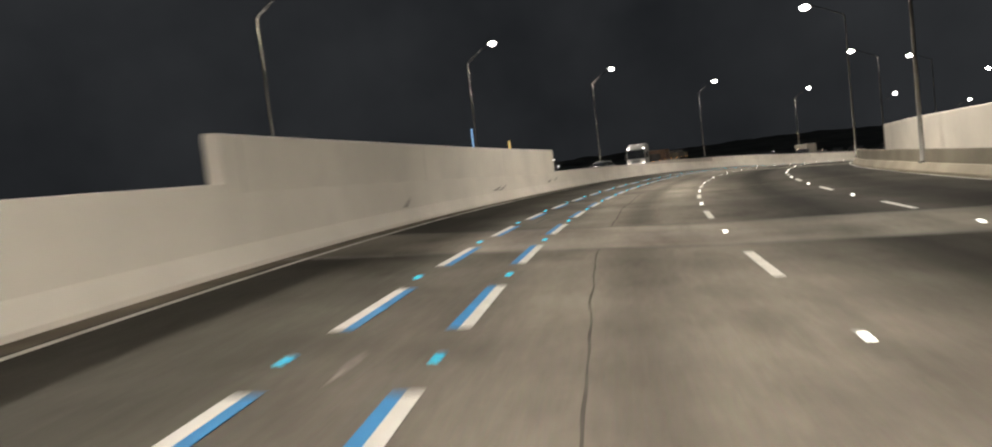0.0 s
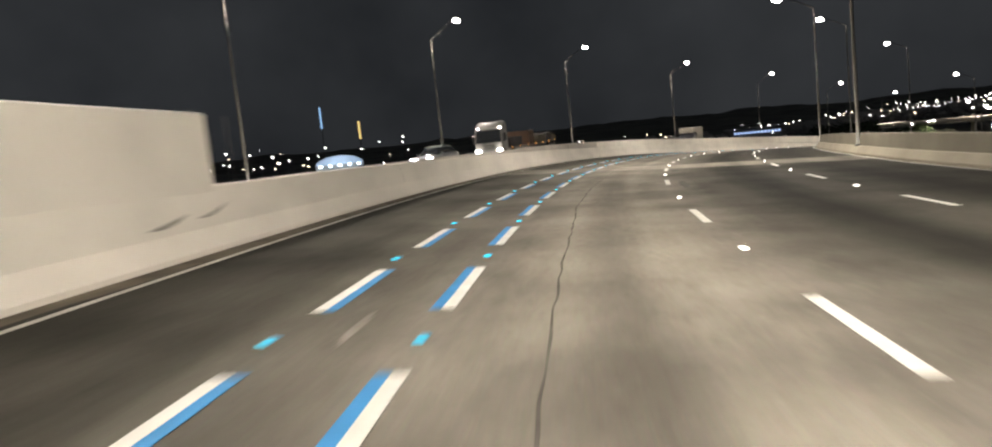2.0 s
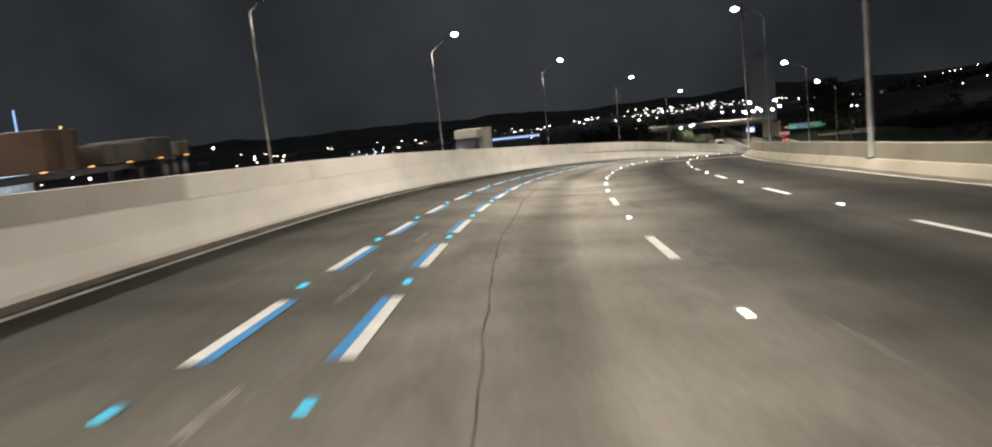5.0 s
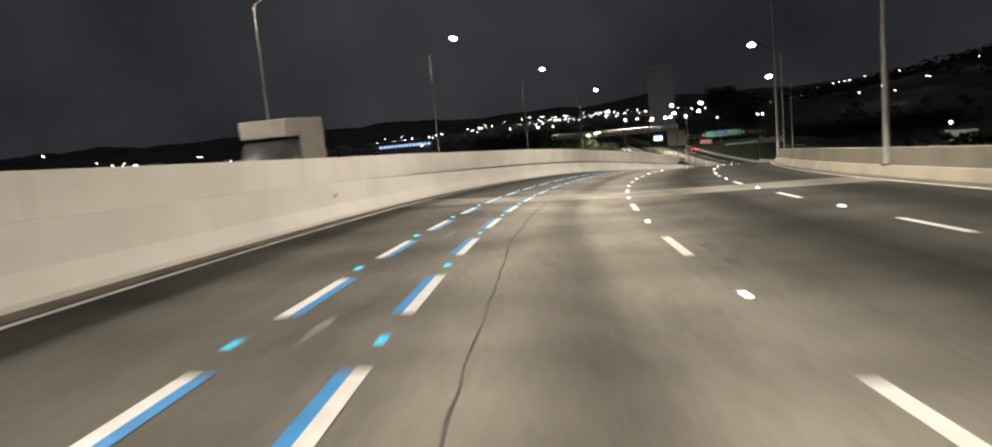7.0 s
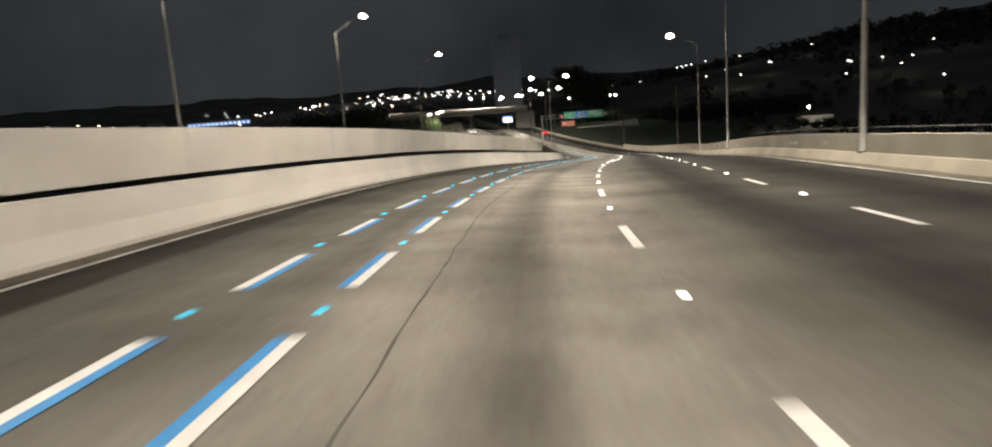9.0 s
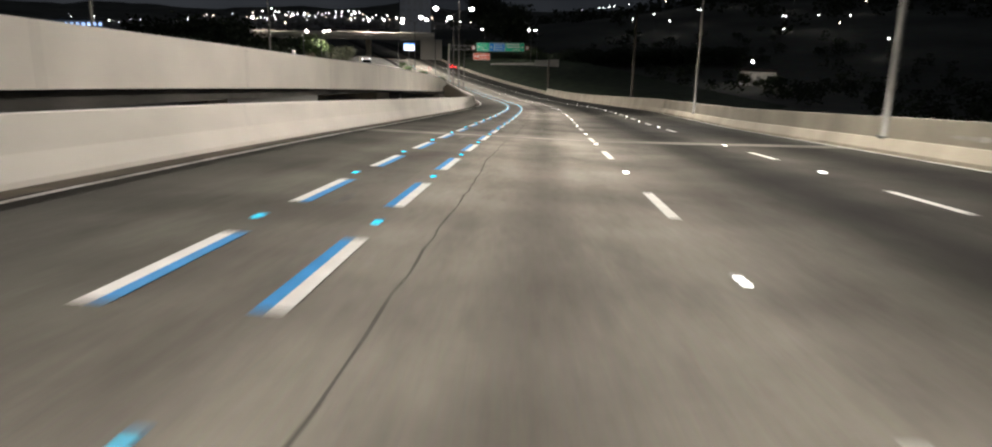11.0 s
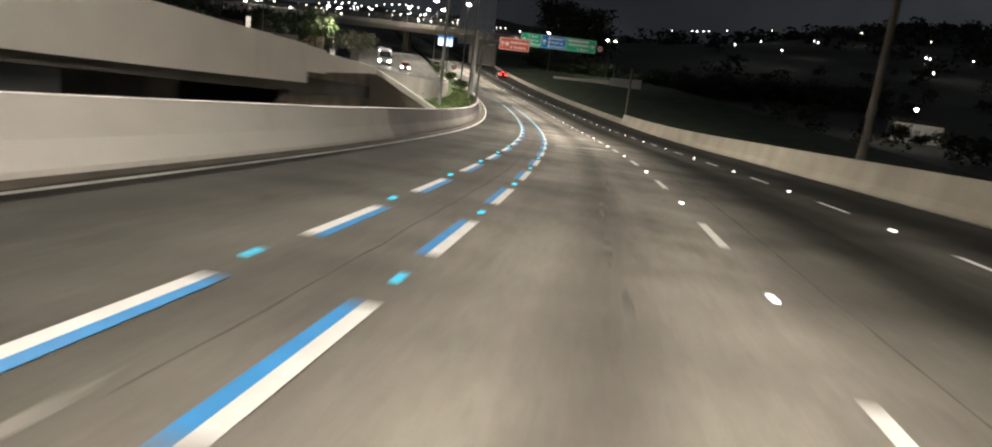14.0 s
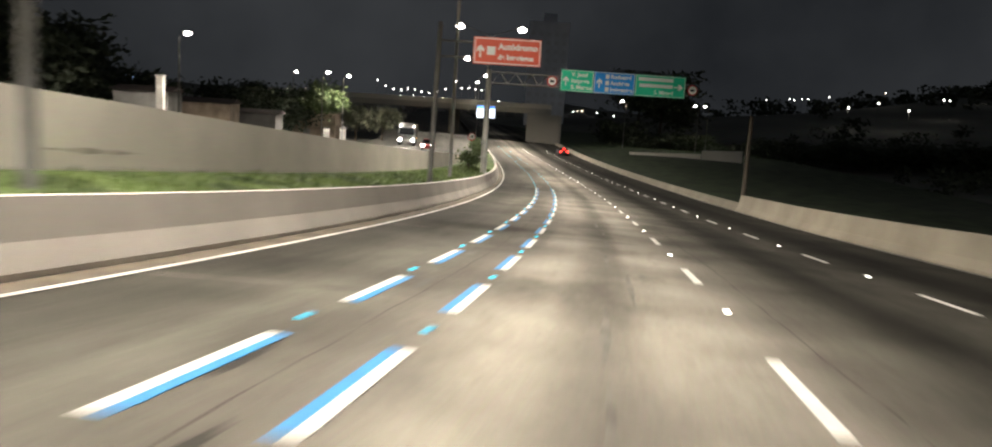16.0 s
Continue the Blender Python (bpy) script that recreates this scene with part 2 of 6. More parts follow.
WALL_TAN = mat("tan_concrete", (0.33, 0.295, 0.232), rough=0.88, vary=0.16, scale=0.4, grain=0.2, grain_scale=14, bump=0.2, use_uv=True)
# one grey tone for everything under the upper deck
WALL_DARK = mat("under_deck_concrete", (0.24, 0.22, 0.19), rough=0.9, vary=0.3, scale=0.5, grain=0.25, grain_scale=12, use_uv=True)
WALL_BROWN = mat("brown_concrete", (0.20, 0.175, 0.14), rough=0.9, vary=0.4, scale=0.7, grain=0.35, grain_scale=9, use_uv=True)
GUTTER = mat("gutter_dirt", (0.118, 0.098, 0.073), rough=0.95, vary=0.4, scale=1.2, grain=0.4, grain_scale=40, use_uv=True)
WHITE = mat("white_road_paint", (0.80, 0.78, 0.73), rough=0.6, vary=0.14, scale=3.0, grain=0.28, grain_scale=60, bump=0.1)
EDGE_WHITE = mat("worn_edge_line_paint", (0.60, 0.585, 0.54), rough=0.7, vary=0.3, scale=1.6, grain=0.4, grain_scale=45, bump=0.1, spec=0.1)
BLUE = mat("blue_road_paint", (0.045, 0.28, 0.62), rough=0.6, vary=0.18, scale=3.0, grain=0.25, grain_scale=60, bump=0.1)
STEEL = mat("galvanised_steel", (0.25, 0.245, 0.23), rough=0.6, metal=0.3, vary=0.15, scale=1.5, grain=0.1)
STEEL_DARK = mat("dark_steel", (0.12, 0.118, 0.112), rough=0.55, metal=0.4, vary=0.2, scale=1.5, grain=0.1)
GRASS = mat("grass", (0.045, 0.075, 0.02), rough=0.9, vary=0.5, scale=0.8, grain=0.4, grain_scale=25, tint=(0.075, 0.105, 0.03))
EARTH = mat("dark_ground", (0.085, 0.085, 0.07), rough=0.95, vary=0.5, scale=0.02, grain=0.4, grain_scale=0.4, bump=0)
LEAF = mat("leaves", (0.075, 0.105, 0.04), rough=0.7, vary=0.4, scale=1.2, grain=0.2)
BARK = mat("bark", (0.09, 0.07, 0.05), rough=0.9, vary=0.3, scale=3.0)
BLACK = mat("black_rubber", (0.02, 0.02, 0.02), rough=0.75, vary=0.2, scale=5)
GLASS = mat("car_glass", (0.015, 0.017, 0.02), rough=0.08, vary=0.1, scale=2, grain=0.0, bump=0, spec=0.7)
LAMP_LENS = glow("lamp_lens", (1.0, 0.95, 0.86), 60.0)
STUD_BODY = mat("stud_plastic", (0.6, 0.6, 0.58), rough=0.4, vary=0.1, scale=8)
STUD_BODY_BLUE = mat("blue_stud_plastic", (0.03, 0.33, 0.62), rough=0.4, vary=0.1, scale=8)
# retroreflective lenses: the headlight they throw back is given as emission
STUD_BLUE = glow("stud_retro_glow_blue", (0.02, 0.62, 0.85), 1.7)
STUD_WHITE = glow("stud_retro_glow_white", (1.0, 0.97, 0.9), 9.0)


# ---- mesh helpers ----
def link_mesh(name, me, material, parent=None):
    for m in (material if isinstance(material, (list, tuple)) else [material]):
        me.materials.append(m)
    ob = new(name, me)
    if parent:
        ob.parent = parent
    return ob


def part(name, bm, material, parent=None, label=""):
    me = bpy.data.meshes.new(name)
    bm.normal_update()
    bm.to_mesh(me)
    bm.free()
    ob = link_mesh(name, me, material, parent)
    if label:
        ob["label"] = label
    return ob


def box(bm, x0, x1, y0, y1, z0, z1, m=None, bevel=0.0):
    vs = [bm.verts.new((x, y, z)) for x in (x0, x1) for y in (y0, y1) for z in (z0, z1)]
    fs = [bm.faces.new([vs[i] for i in q]) for q in ((0, 1, 3, 2), (4, 6, 7, 5), (0, 4, 5, 1), (2, 3, 7, 6), (0, 2, 6, 4), (1, 5, 7, 3))]
    if bevel:
        es = list({e for f in fs for e in f.edges})
        r = bmesh.ops.bevel(bm, geom=es, offset=bevel, segments=2, affect="EDGES", profile=0.6)
        vs = list({v for f in r["faces"] for v in f.verts} | {v for v in vs if v.is_valid})
    if m:
        bmesh.ops.transform(bm, matrix=m, verts=vs)
    return vs


def tube(bm, pts, radii, n=10, cap=True):
    """A round bar through the points, with a radius at each."""
    rings = []
    pts = [Vector(p) for p in pts]
    for i, p in enumerate(pts):
        a = pts[min(i + 1, len(pts) - 1)] - pts[max(i - 1, 0)]
        a.normalize()
        side = a.cross(Vector((0, 0, 1)) if abs(a.z) < 0.95 else Vector((0, 1, 0))).normalized()
        up = side.cross(a)
        r = radii[i] if isinstance(radii, (list, tuple)) else radii
        rings.append([bm.verts.new(p + side * (r * math.cos(q)) + up * (r * math.sin(q))) for q in [2 * math.pi * j / n for j in range(n)]])
    for a, b in zip(rings, rings[1:]):
        for j in range(n):
            f = bm.faces.new((a[j], a[(j + 1) % n], b[(j + 1) % n], b[j]))
            f.smooth = True
    if cap:
        bm.faces.new(rings[0])
        bm.faces.new(rings[-1][::-1])


def sweep(name, profile, s0, s1, step, material, parent=None, closed=True, steps=None):
    """A profile of (d, h) points, or a function of s that gives one, drawn along the road; uv in metres."""
    fn = profile if callable(profile) else (lambda s: profile)
    n = max(1, int(math.ceil((s1 - s0) / step)))
    ss = steps or [s0 + (s1 - s0) * i / n for i in range(n + 1)]
    verts, faces, uvs = [], [], []
    k = len(fn(ss[0]))
    lens = [0.0]
    p0 = fn(ss[0])
    for a, b in zip(p0, p0[1:] + p0[:1]):
        lens.append(lens[-1] + math.hypot(b[0] - a[0], b[1] - a[1]))
    for s in ss:
        verts += [tuple(at(s, d, h)) for d, h in fn(s)]
    m = k if closed else k - 1
    base_d = p0[0][0]
    for i in range(len(ss) - 1):
        for j in range(m):
            a, b = i * k + j, i * k + (j + 1) % k
            faces.append((a, b, b + k, a + k))
            u0, u1 = base_d + lens[j], base_d + lens[j + 1]
            uvs += [(u0, ss[i]), (u1, ss[i]), (u1, ss[i + 1]), (u0, ss[i + 1])]
    if closed:
        faces.append(tuple(range(k))[::-1])
        faces.append(tuple((len(ss) - 1) * k + j for j in range(k)))
        for s, order in ((ss[0], range(k)[::-1]), (ss[-1], range(k))):
            uvs += [(fn(s)[j][0], s + fn(s)[j][1]) for j in order]
    me = bpy.data.meshes.new(name)
    me.from_pydata(verts, [], faces)
    lay_uv = me.uv_layers.new(name="UVMap")
    lay_uv.data.foreach_set("uv", np.array(uvs, dtype=np.float32).ravel())
    me.update()
    return link_mesh(name, me, material, parent)


def lerp(s, table):
    return float(np.interp(s, [a for a, _ in table], [b for _, b in table]))


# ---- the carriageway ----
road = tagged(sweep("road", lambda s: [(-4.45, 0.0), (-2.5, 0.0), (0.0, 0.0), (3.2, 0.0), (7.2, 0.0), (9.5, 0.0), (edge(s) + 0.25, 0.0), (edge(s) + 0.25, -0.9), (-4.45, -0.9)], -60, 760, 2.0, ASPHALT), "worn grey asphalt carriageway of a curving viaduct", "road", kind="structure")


def cross_strip(s0, s1, h, rough_edge, material):
    """A strip right across the carriageway with uneven edges; uv in metres."""
    rnd = random.Random(s0)
    verts, faces, uvs = [], [], []
    ds = [-4.4 + (edge(s0) + 4.6) * i / 76 for i in range(77)]
    a_, b_ = 0.0, 0.0
    rows = []
    for d in ds:
        a_ = a_ * 0.8 + rnd.uniform(-rough_edge, rough_edge)
        b_ = b_ * 0.8 + rnd.uniform(-rough_edge, rough_edge)
        rows.append([s0 + a_ + (s1 + b_ - s0 - a_) * k / 4 for k in range(5)])
    for d, ss in zip(ds, rows):
        verts += [tuple(at(s, d, h)) for s in ss]
    for i in range(76):
        for k in range(4):
            q = i * 5 + k
            faces.append((q, q + 5, q + 6, q + 1))
            uvs += [(ds[i], rows[i][k]), (ds[i + 1], rows[i + 1][k]), (ds[i + 1], rows[i + 1][k + 1]), (ds[i], rows[i][k + 1])]
    me = bpy.data.meshes.new("trim")
    me.from_pydata(verts, [], faces)
    me.uv_layers.new(name="UVMap").data.foreach_set("uv", np.array(uvs, dtype=np.float32).ravel())
    me.update()
    return link_mesh("trim", me, material)


BANDS = ((12.8, 16.6), (64.3, 68.3), (135.6, 138.9), (203.2, 204.0), (234.2, 235.0))
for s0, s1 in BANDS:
    tagged(cross_strip(s0, s1, 0.004, 0.05, JOINT_FAINT if s0 > 230 else JOINT), "pale concrete strip across the asphalt at a bridge joint", "bridge joint", kind="structure")
    for e in (s0 - 0.22, s1 - 0.02) if s0 < 230 else ():
        tagged(cross_strip(e, e + 0.24, 0.006, 0.05, JOINT_EDGE), "dark sealed edge of a bridge joint", "bridge joint", kind="structure")
rgut = random.Random(9)
dirt = [0.0]
for _ in range(1000):
    dirt.append(dirt[-1] * 0.8 + rgut.uniform(-0.05, 0.05))


def dirt_edge(s):
    return dirt[int((s + 60) / 0.6)]


tagged(sweep("trim", lambda s: [(-4.45, 0.005), (-4.08 + dirt_edge(s), 0.005)], -60, 420, 0.6, GUTTER, closed=False), "dark dirt gathered in the gutter along the barrier", "gutter", kind="structure")
tagged(sweep("trim", lambda s: [(edge(s) + 0.1 - dirt_edge(360 - s), 0.005), (edge(s) + 0.24, 0.005)], -60, 420, 0.6, GUTTER, closed=False), "dark dirt gathered in the gutter along the barrier", "gutter", kind="structure")


def crack_strip(name, d_of, s0, s1, width, material):
    rnd = random.Random(name)
    wob = [0.0]
    for _ in range(int((s1 - s0) / 0.5) + 2):
        wob.append(wob[-1] * 0.93 + rnd.uniform(-0.027, 0.027))

    def prof(s):
        w = wob[int((s - s0) / 0.5)]
        half = width * (0.6 + 0.5 * math.sin(s * 1.7) ** 2)
        return [(d_of(s) + w - half, 0.003), (d_of(s) + w + half, 0.003)]
    return tagged(sweep(name, prof, s0, s1, 0.5, material, closed=False), "dark sealed crack wandering along the lane", "crack", kind="structure")


for s0, s1 in ((-8, 63), (69, 135), (139.5, 202)):
    crack_strip("crack", lambda s: lerp(s, [(63, 1.05), (112, 0.8), (200, 0.68)]), s0, s1, 0.014, CRACK)
crack_strip("crack", lambda s: 0.75, 205, 233, 0.009, CRACK_FINE)
crack_strip("crack", lambda s: -0.55, 236, 300, 0.012, CRACK_FINE)
crack_strip("crack", lambda s: 3.9, 236, 320, 0.016, CRACK_FINE)

# painted lines
tagged(sweep("trim", [(-4.01, 0.009), (-3.9, 0.009)], -60, 430, 2, EDGE_WHITE, closed=False), "solid white edge line on the asphalt", "edge line", kind="structure")
tagged(sweep("trim", lambda s: [(edge(s) - 0.055, 0.009), (edge(s) + 0.055, 0.009)], -60, 430, 2, EDGE_WHITE, closed=False), "solid white edge line on the asphalt", "edge line", kind="structure")


def slab_mesh(name, w, length, h):
    bm = bmesh.new()
    box(bm, -w / 2, w / 2, -length / 2, length / 2, 0, h)
    me = bpy.data.meshes.new(name)
    bm.to_mesh(me)
    bm.free()
    return me


def piece(name, me, m):
    ob = new(name, me)
    ob.parent = road
    ob.matrix_basis = m
    return ob


F_WHITE, F_BLUE, LANE = slab_mesh("white_dash", 0.12, 2.3, 0.004), slab_mesh("blue_dash", 0.105, 2.3, 0.004), slab_mesh("lane_dash", 0.14, 2.3, 0.004)
for me, m_ in ((F_WHITE, WHITE), (F_BLUE, BLUE), (LANE, WHITE)):
    me.materials.append(m_)


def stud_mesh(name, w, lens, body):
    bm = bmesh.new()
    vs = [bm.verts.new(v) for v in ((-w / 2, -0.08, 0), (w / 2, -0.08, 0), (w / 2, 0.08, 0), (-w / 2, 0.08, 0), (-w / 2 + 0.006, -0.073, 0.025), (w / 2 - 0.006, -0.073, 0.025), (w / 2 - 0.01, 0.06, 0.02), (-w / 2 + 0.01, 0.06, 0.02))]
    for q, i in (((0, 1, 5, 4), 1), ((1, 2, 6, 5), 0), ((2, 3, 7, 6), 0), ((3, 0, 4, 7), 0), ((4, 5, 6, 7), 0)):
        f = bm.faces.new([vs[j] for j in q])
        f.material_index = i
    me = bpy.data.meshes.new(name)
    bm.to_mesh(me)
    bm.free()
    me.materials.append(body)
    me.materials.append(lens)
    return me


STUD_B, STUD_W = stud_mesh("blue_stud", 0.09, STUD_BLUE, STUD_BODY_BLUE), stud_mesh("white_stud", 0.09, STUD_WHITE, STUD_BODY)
F_STEP = 4.308
s = 2.633 - 2 * F_STEP
while s < 330:
    if s > 90 and s - F_STEP <= 90:
        s = 2.2 + F_STEP * math.ceil((90 - 2.2) / F_STEP)
    if s > 180 and s - F_STEP <= 180:
        s = 2.966 + F_STEP * math.ceil((180 - 2.966) / F_STEP)
    mid = s + 1.16
    piece("white_dash", F_WHITE, lay(mid, -1.22, 0.004))
    piece("blue_dash", F_BLUE, lay(mid, -1.106, 0.004))
    piece("white_dash", F_WHITE, lay(mid, 0.0, 0.004))
    piece("blue_dash", F_BLUE, lay(mid, -0.114, 0.004))
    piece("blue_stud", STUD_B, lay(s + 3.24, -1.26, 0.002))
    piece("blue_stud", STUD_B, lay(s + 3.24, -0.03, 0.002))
    s += F_STEP
while s < 420:
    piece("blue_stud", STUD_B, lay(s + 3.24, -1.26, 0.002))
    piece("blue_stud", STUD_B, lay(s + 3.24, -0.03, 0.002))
    s += F_STEP


def dashes(d_of, runs):
    for s0, step, s1 in runs:
        q = s0
        while q < s1:
            piece("lane_dash", LANE, lay(q + 1.15, d_of(q), 0.004))
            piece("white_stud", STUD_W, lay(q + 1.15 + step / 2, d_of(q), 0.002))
            q += step


dashes(lambda s: 3.23, ((0.9, 8.5, 45), (53.7, 8.75, 112), (113.58, 8.32, 197), (203.1, 8.07, 415)))
dashes(lane_two, ((-0.5, 8.91, 104), (105.66, 8.37, 205), (212.3, 7.93, 415)))

# ---- barriers ----
def top_left(s):
    return lerp(s, [(-60, 1.38), (12, 1.38), (42, 1.02), (50, 1.0), (62, 0.92), (75, 0.86), (86, 0.81), (98, 0.79), (113, 0.9), (130, 0.98), (146, 0.88), (170, 0.84), (300, 0.87), (380, 0.8)])


def jersey(s, foot=-4.45, side=-1, top=None):
    t = top if top else top_left(s)
    return [(foot, -0.02), (foot, 0.08), (foot + side * 0.17, 0.38), (foot + side * 0.27, t), (foot + side * 0.47, t), (foot + side * 0.5, -0.02)]


tagged(sweep("wall_west", lambda s: jersey(s), -60, 256, 2.0, WALL), "pale painted concrete median barrier beside the gutter", "barrier", kind="structure")
# the same barrier carried on in a darker tone
tagged(sweep("wall_west_grey", lambda s: jersey(s), 256, 400, 2.0, WALL_MID), "grey concrete barrier below a grass strip", "barrier", kind="structure")
tall = tagged(sweep("wall_west_tall", [(-4.705, 0.6), (-4.705, 2.17), (-4.74, 2.2), (-4.96, 2.2), (-4.99, 2.17), (-4.99, 0.6)], 11.7, 42.3, 2.0, WALL), "tall pale concrete screen standing on the median barrier", "wall", kind="structure")
SCREEN_END, SCREEN_TOP = 49.5, 2.36


def top_right(s):
    return float(np.interp(s, RIGHT_AT, TOP_RIGHT))


# the outer barrier: a pale sloping toe with a bare upright wall set back on it
tagged(sweep("wall_east", lambda s: [(edge(s) + 0.40, 0.38), (edge(s) + 0.50, 0.40), (edge(s) + 0.53, top_right(s) - 0.02), (edge(s) + 0.55, top_right(s)), (edge(s) + 0.76, top_right(s)), (edge(s) + 0.78, top_right(s) - 0.02), (edge(s) + 0.82, -0.9), (edge(s) + 0.40, -0.9)], -60, 246, 2.0, WALL_GREY), "grey concrete outer barrier along the carriageway", "barrier", kind="structure")
tagged(sweep("wall_east_toe", lambda s: [(edge(s) + 0.22, -0.02), (edge(s) + 0.22, 0.09), (edge(s) + 0.37, 0.385), (edge(s) + 0.398, 0.40), (edge(s) + 0.398, -0.02)], -60, 246, 2.0, WALL_TAN), "pale sloping toe of the outer concrete barrier", "barrier", kind="structure")
tagged(sweep("wall_east_plain", lambda s: [(edge(s) + 0.22, -0.02), (edge(s) + 0.22, 0.09), (edge(s) + 0.38, 0.36), (edge(s) + 0.51, top_right(s) - 0.02), (edge(s) + 0.54, top_right(s)), (edge(s) + 0.76, top_right(s)), (edge(s) + 0.82, -0.9)], 246, 324, 2.0, WALL_TAN), "plain concrete outer barrier along the carriageway", "barrier", kind="structure")
tagged(sweep("wall_east_low", lambda s: [(edge(s) + 0.22, -0.02), (edge(s) + 0.22, 0.1), (edge(s) + 0.38, 0.3), (edge(s) + 0.48, 0.55), (edge(s) + 0.7, 0.55), (edge(s) + 0.8, -0.9)], 324, 440, 3.0, WALL_GREY), "low grey concrete outer barrier along the carriageway", "barrier", kind="structure")
tagged(sweep("wall_east_tall", lambda s: [(edge(s) + 1.2, -0.9), (edge(s) + 1.2, SCREEN_TOP - 0.03), (edge(s) + 1.23, SCREEN_TOP), (edge(s) + 1.44, SCREEN_TOP), (edge(s) + 1.47, SCREEN_TOP - 0.03), (edge(s) + 1.47, -0.9)], -60, SCREEN_END, 2.0, WALL), "tall pale concrete screen standing behind the outer barrier", "wall", kind="structure")
tagged(sweep("deck_edge", lambda s: [(edge(s) + 0.822, -0.55), (edge(s) + 1.197, -0.55), (edge(s) + 1.197, -0.9), (edge(s) + 0.822, -0.9)], -60, SCREEN_END, 4.0, WALL_GREY), "narrow concrete ledge of the deck behind the barrier", "bridge deck", kind="structure")


guard_rail = new("guard_rail")
bm = bmesh.new()
tube(bm, [at(s_, edge(s_) + 0.66, top_right(s_) + 0.17) for s_ in range(152, 193, 2)], 0.018, 6)
part("rail", bm, STEEL_DARK, guard_rail)
for s_ in range(153, 193, 10):
    bm = bmesh.new()
    tube(bm, [at(s_, edge(s_) + 0.66, top_right(s_) - 0.02), at(s_, edge(s_) + 0.66, top_right(s_) + 0.2)], 0.025, 8)
    part("post", bm, STEEL_DARK, guard_rail)
tagged(guard_rail, "thin steel guard rail on top of the outer barrier", "guard rail")

# ---- the opposite carriageway, which stays higher as ours goes down ----
def rise(s):
    return lerp(s, [(-80, -0.05), (60, 0.08), (70, 0.26), (80, 0.28), (91, 0.24), (100, 0.36), (121, 0.55), (142, 0.75), (156, 0.85), (178, 1.05), (188, 1.15), (225, 1.6), (247, 1.55), (262, 1.45), (300, 1.35), (330, 1.15), (370, 0.95), (400, 0.75), (440, 0.4)])


def outer(s):
    """Height of the opposite carriageway at its far edge."""
    return rise(s) - lerp(s, [(-80, 0.2), (60, 0.3), (72, 0.46), (85, 0.25), (100, 0.08), (121, 0.0)])


def beam_top(s):
    return lerp(s, [(40, 0.98), (60, 1.0), (71, 1.02), (78, 1.13), (90, 1.21), (98, 1.29), (114, 1.5), (121, 1.55)]) if s < 121 else rise(s) + 1.0


def inner(s):
    return lerp(s, [(-80, -4.97), (120, -5.0), (150, -5.35), (178, -6.0), (210, -7.4), (262, -7.7), (300, -8.0), (340, -8.2), (380, -7.5), (420, -6.5)])


def deck_bottom(s):
    return lerp(s, [(-80, -1.0), (120, 0.2), (134, 0.62), (141, 0.94), (150, 0.9), (172, 0.93), (209, 1.18), (247, 1.26), (262, 1.3)])


tagged(sweep("road_opposite", lambda s: [(-23.6, outer(s)), (-17, (outer(s) + rise(s)) / 2), (-12, rise(s)), (inner(s) - 0.2, rise(s)), (inner(s) - 0.2, rise(s) - 0.5), (-23.6, outer(s) - 0.5)], -60, 760, 3.0, ASPHALT_FAR), "grey asphalt of the opposite carriageway", "road", kind="structure")
tagged(sweep("wall_opposite_outer", lambda s: [(-22.6, outer(s) - 0.02), (-22.8, outer(s) + 0.35), (-22.9, outer(s) + 0.88), (-23.1, outer(s) + 0.88), (-23.2, outer(s) - 0.6)], -60, 330, 3.0, WALL), "pale concrete outer barrier of the opposite carriageway", "barrier", kind="structure")
tagged(sweep("wall_opposite_inner", lambda s: [(-5.02, -0.5), (-5.02, beam_top(s)), (-5.24, beam_top(s)), (-5.34, rise(s)), (-5.4, -0.5)], 40, 93, 2.0, WALL_MID), "bare grey inner parapet of the opposite carriageway", "parapet", kind="structure")
beam = tagged(sweep("wall_opposite_beam", lambda s: [(inner(s), deck_bottom(s)), (inner(s), beam_top(s)), (inner(s) - 0.22, beam_top(s)), (inner(s) - 0.3, rise(s)), (inner(s) - 0.6, deck_bottom(s))], 93, 257.3, 2.0, WALL), "pale concrete edge beam and parapet of the upper deck", "parapet", kind="structure")
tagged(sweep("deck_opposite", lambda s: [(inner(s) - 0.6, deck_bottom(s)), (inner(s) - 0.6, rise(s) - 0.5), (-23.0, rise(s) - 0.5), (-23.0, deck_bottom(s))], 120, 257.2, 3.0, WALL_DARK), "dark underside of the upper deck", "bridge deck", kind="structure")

def cap_low(s):
    return lerp(s, [(256, 1.6), (259.3, 1.72), (267, 2.03)])


# step-down blocks where the upper deck lands
tagged(sweep("wall_opposite_beam_end", lambda s: [(inner(s) - 0.01, 1.66), (inner(s) - 0.01, rise(s) + 0.97), (inner(s) - 0.28, rise(s) + 0.97), (inner(s) - 0.28, 1.66)], 257.3, 259.3, 1.0, WALL), "short stepped end of the upper parapet", "parapet", kind="structure")
tagged(sweep("wall_opposite_cap", lambda s: [(inner(s) - 0.02, cap_low(s)), (inner(s) - 0.02, lerp(s, [(259, rise(259) + 0.9), (267, 2.3)])), (inner(s) - 0.45, lerp(s, [(259, rise(259) + 0.9), (267, 2.3)])), (inner(s) - 0.45, cap_low(s))], 259.3, 267, 1.0, WALL), "thin pale coping over the abutment", "coping", kind="structure")
bm = bmesh.new()
quad = [(267.0, -4.97, -0.6), (267.0, -22.0, -0.6), (267.0, -22.0, 1.3), (267.0, -7.6, 2.0), (267.0, -4.97, 0.7)]
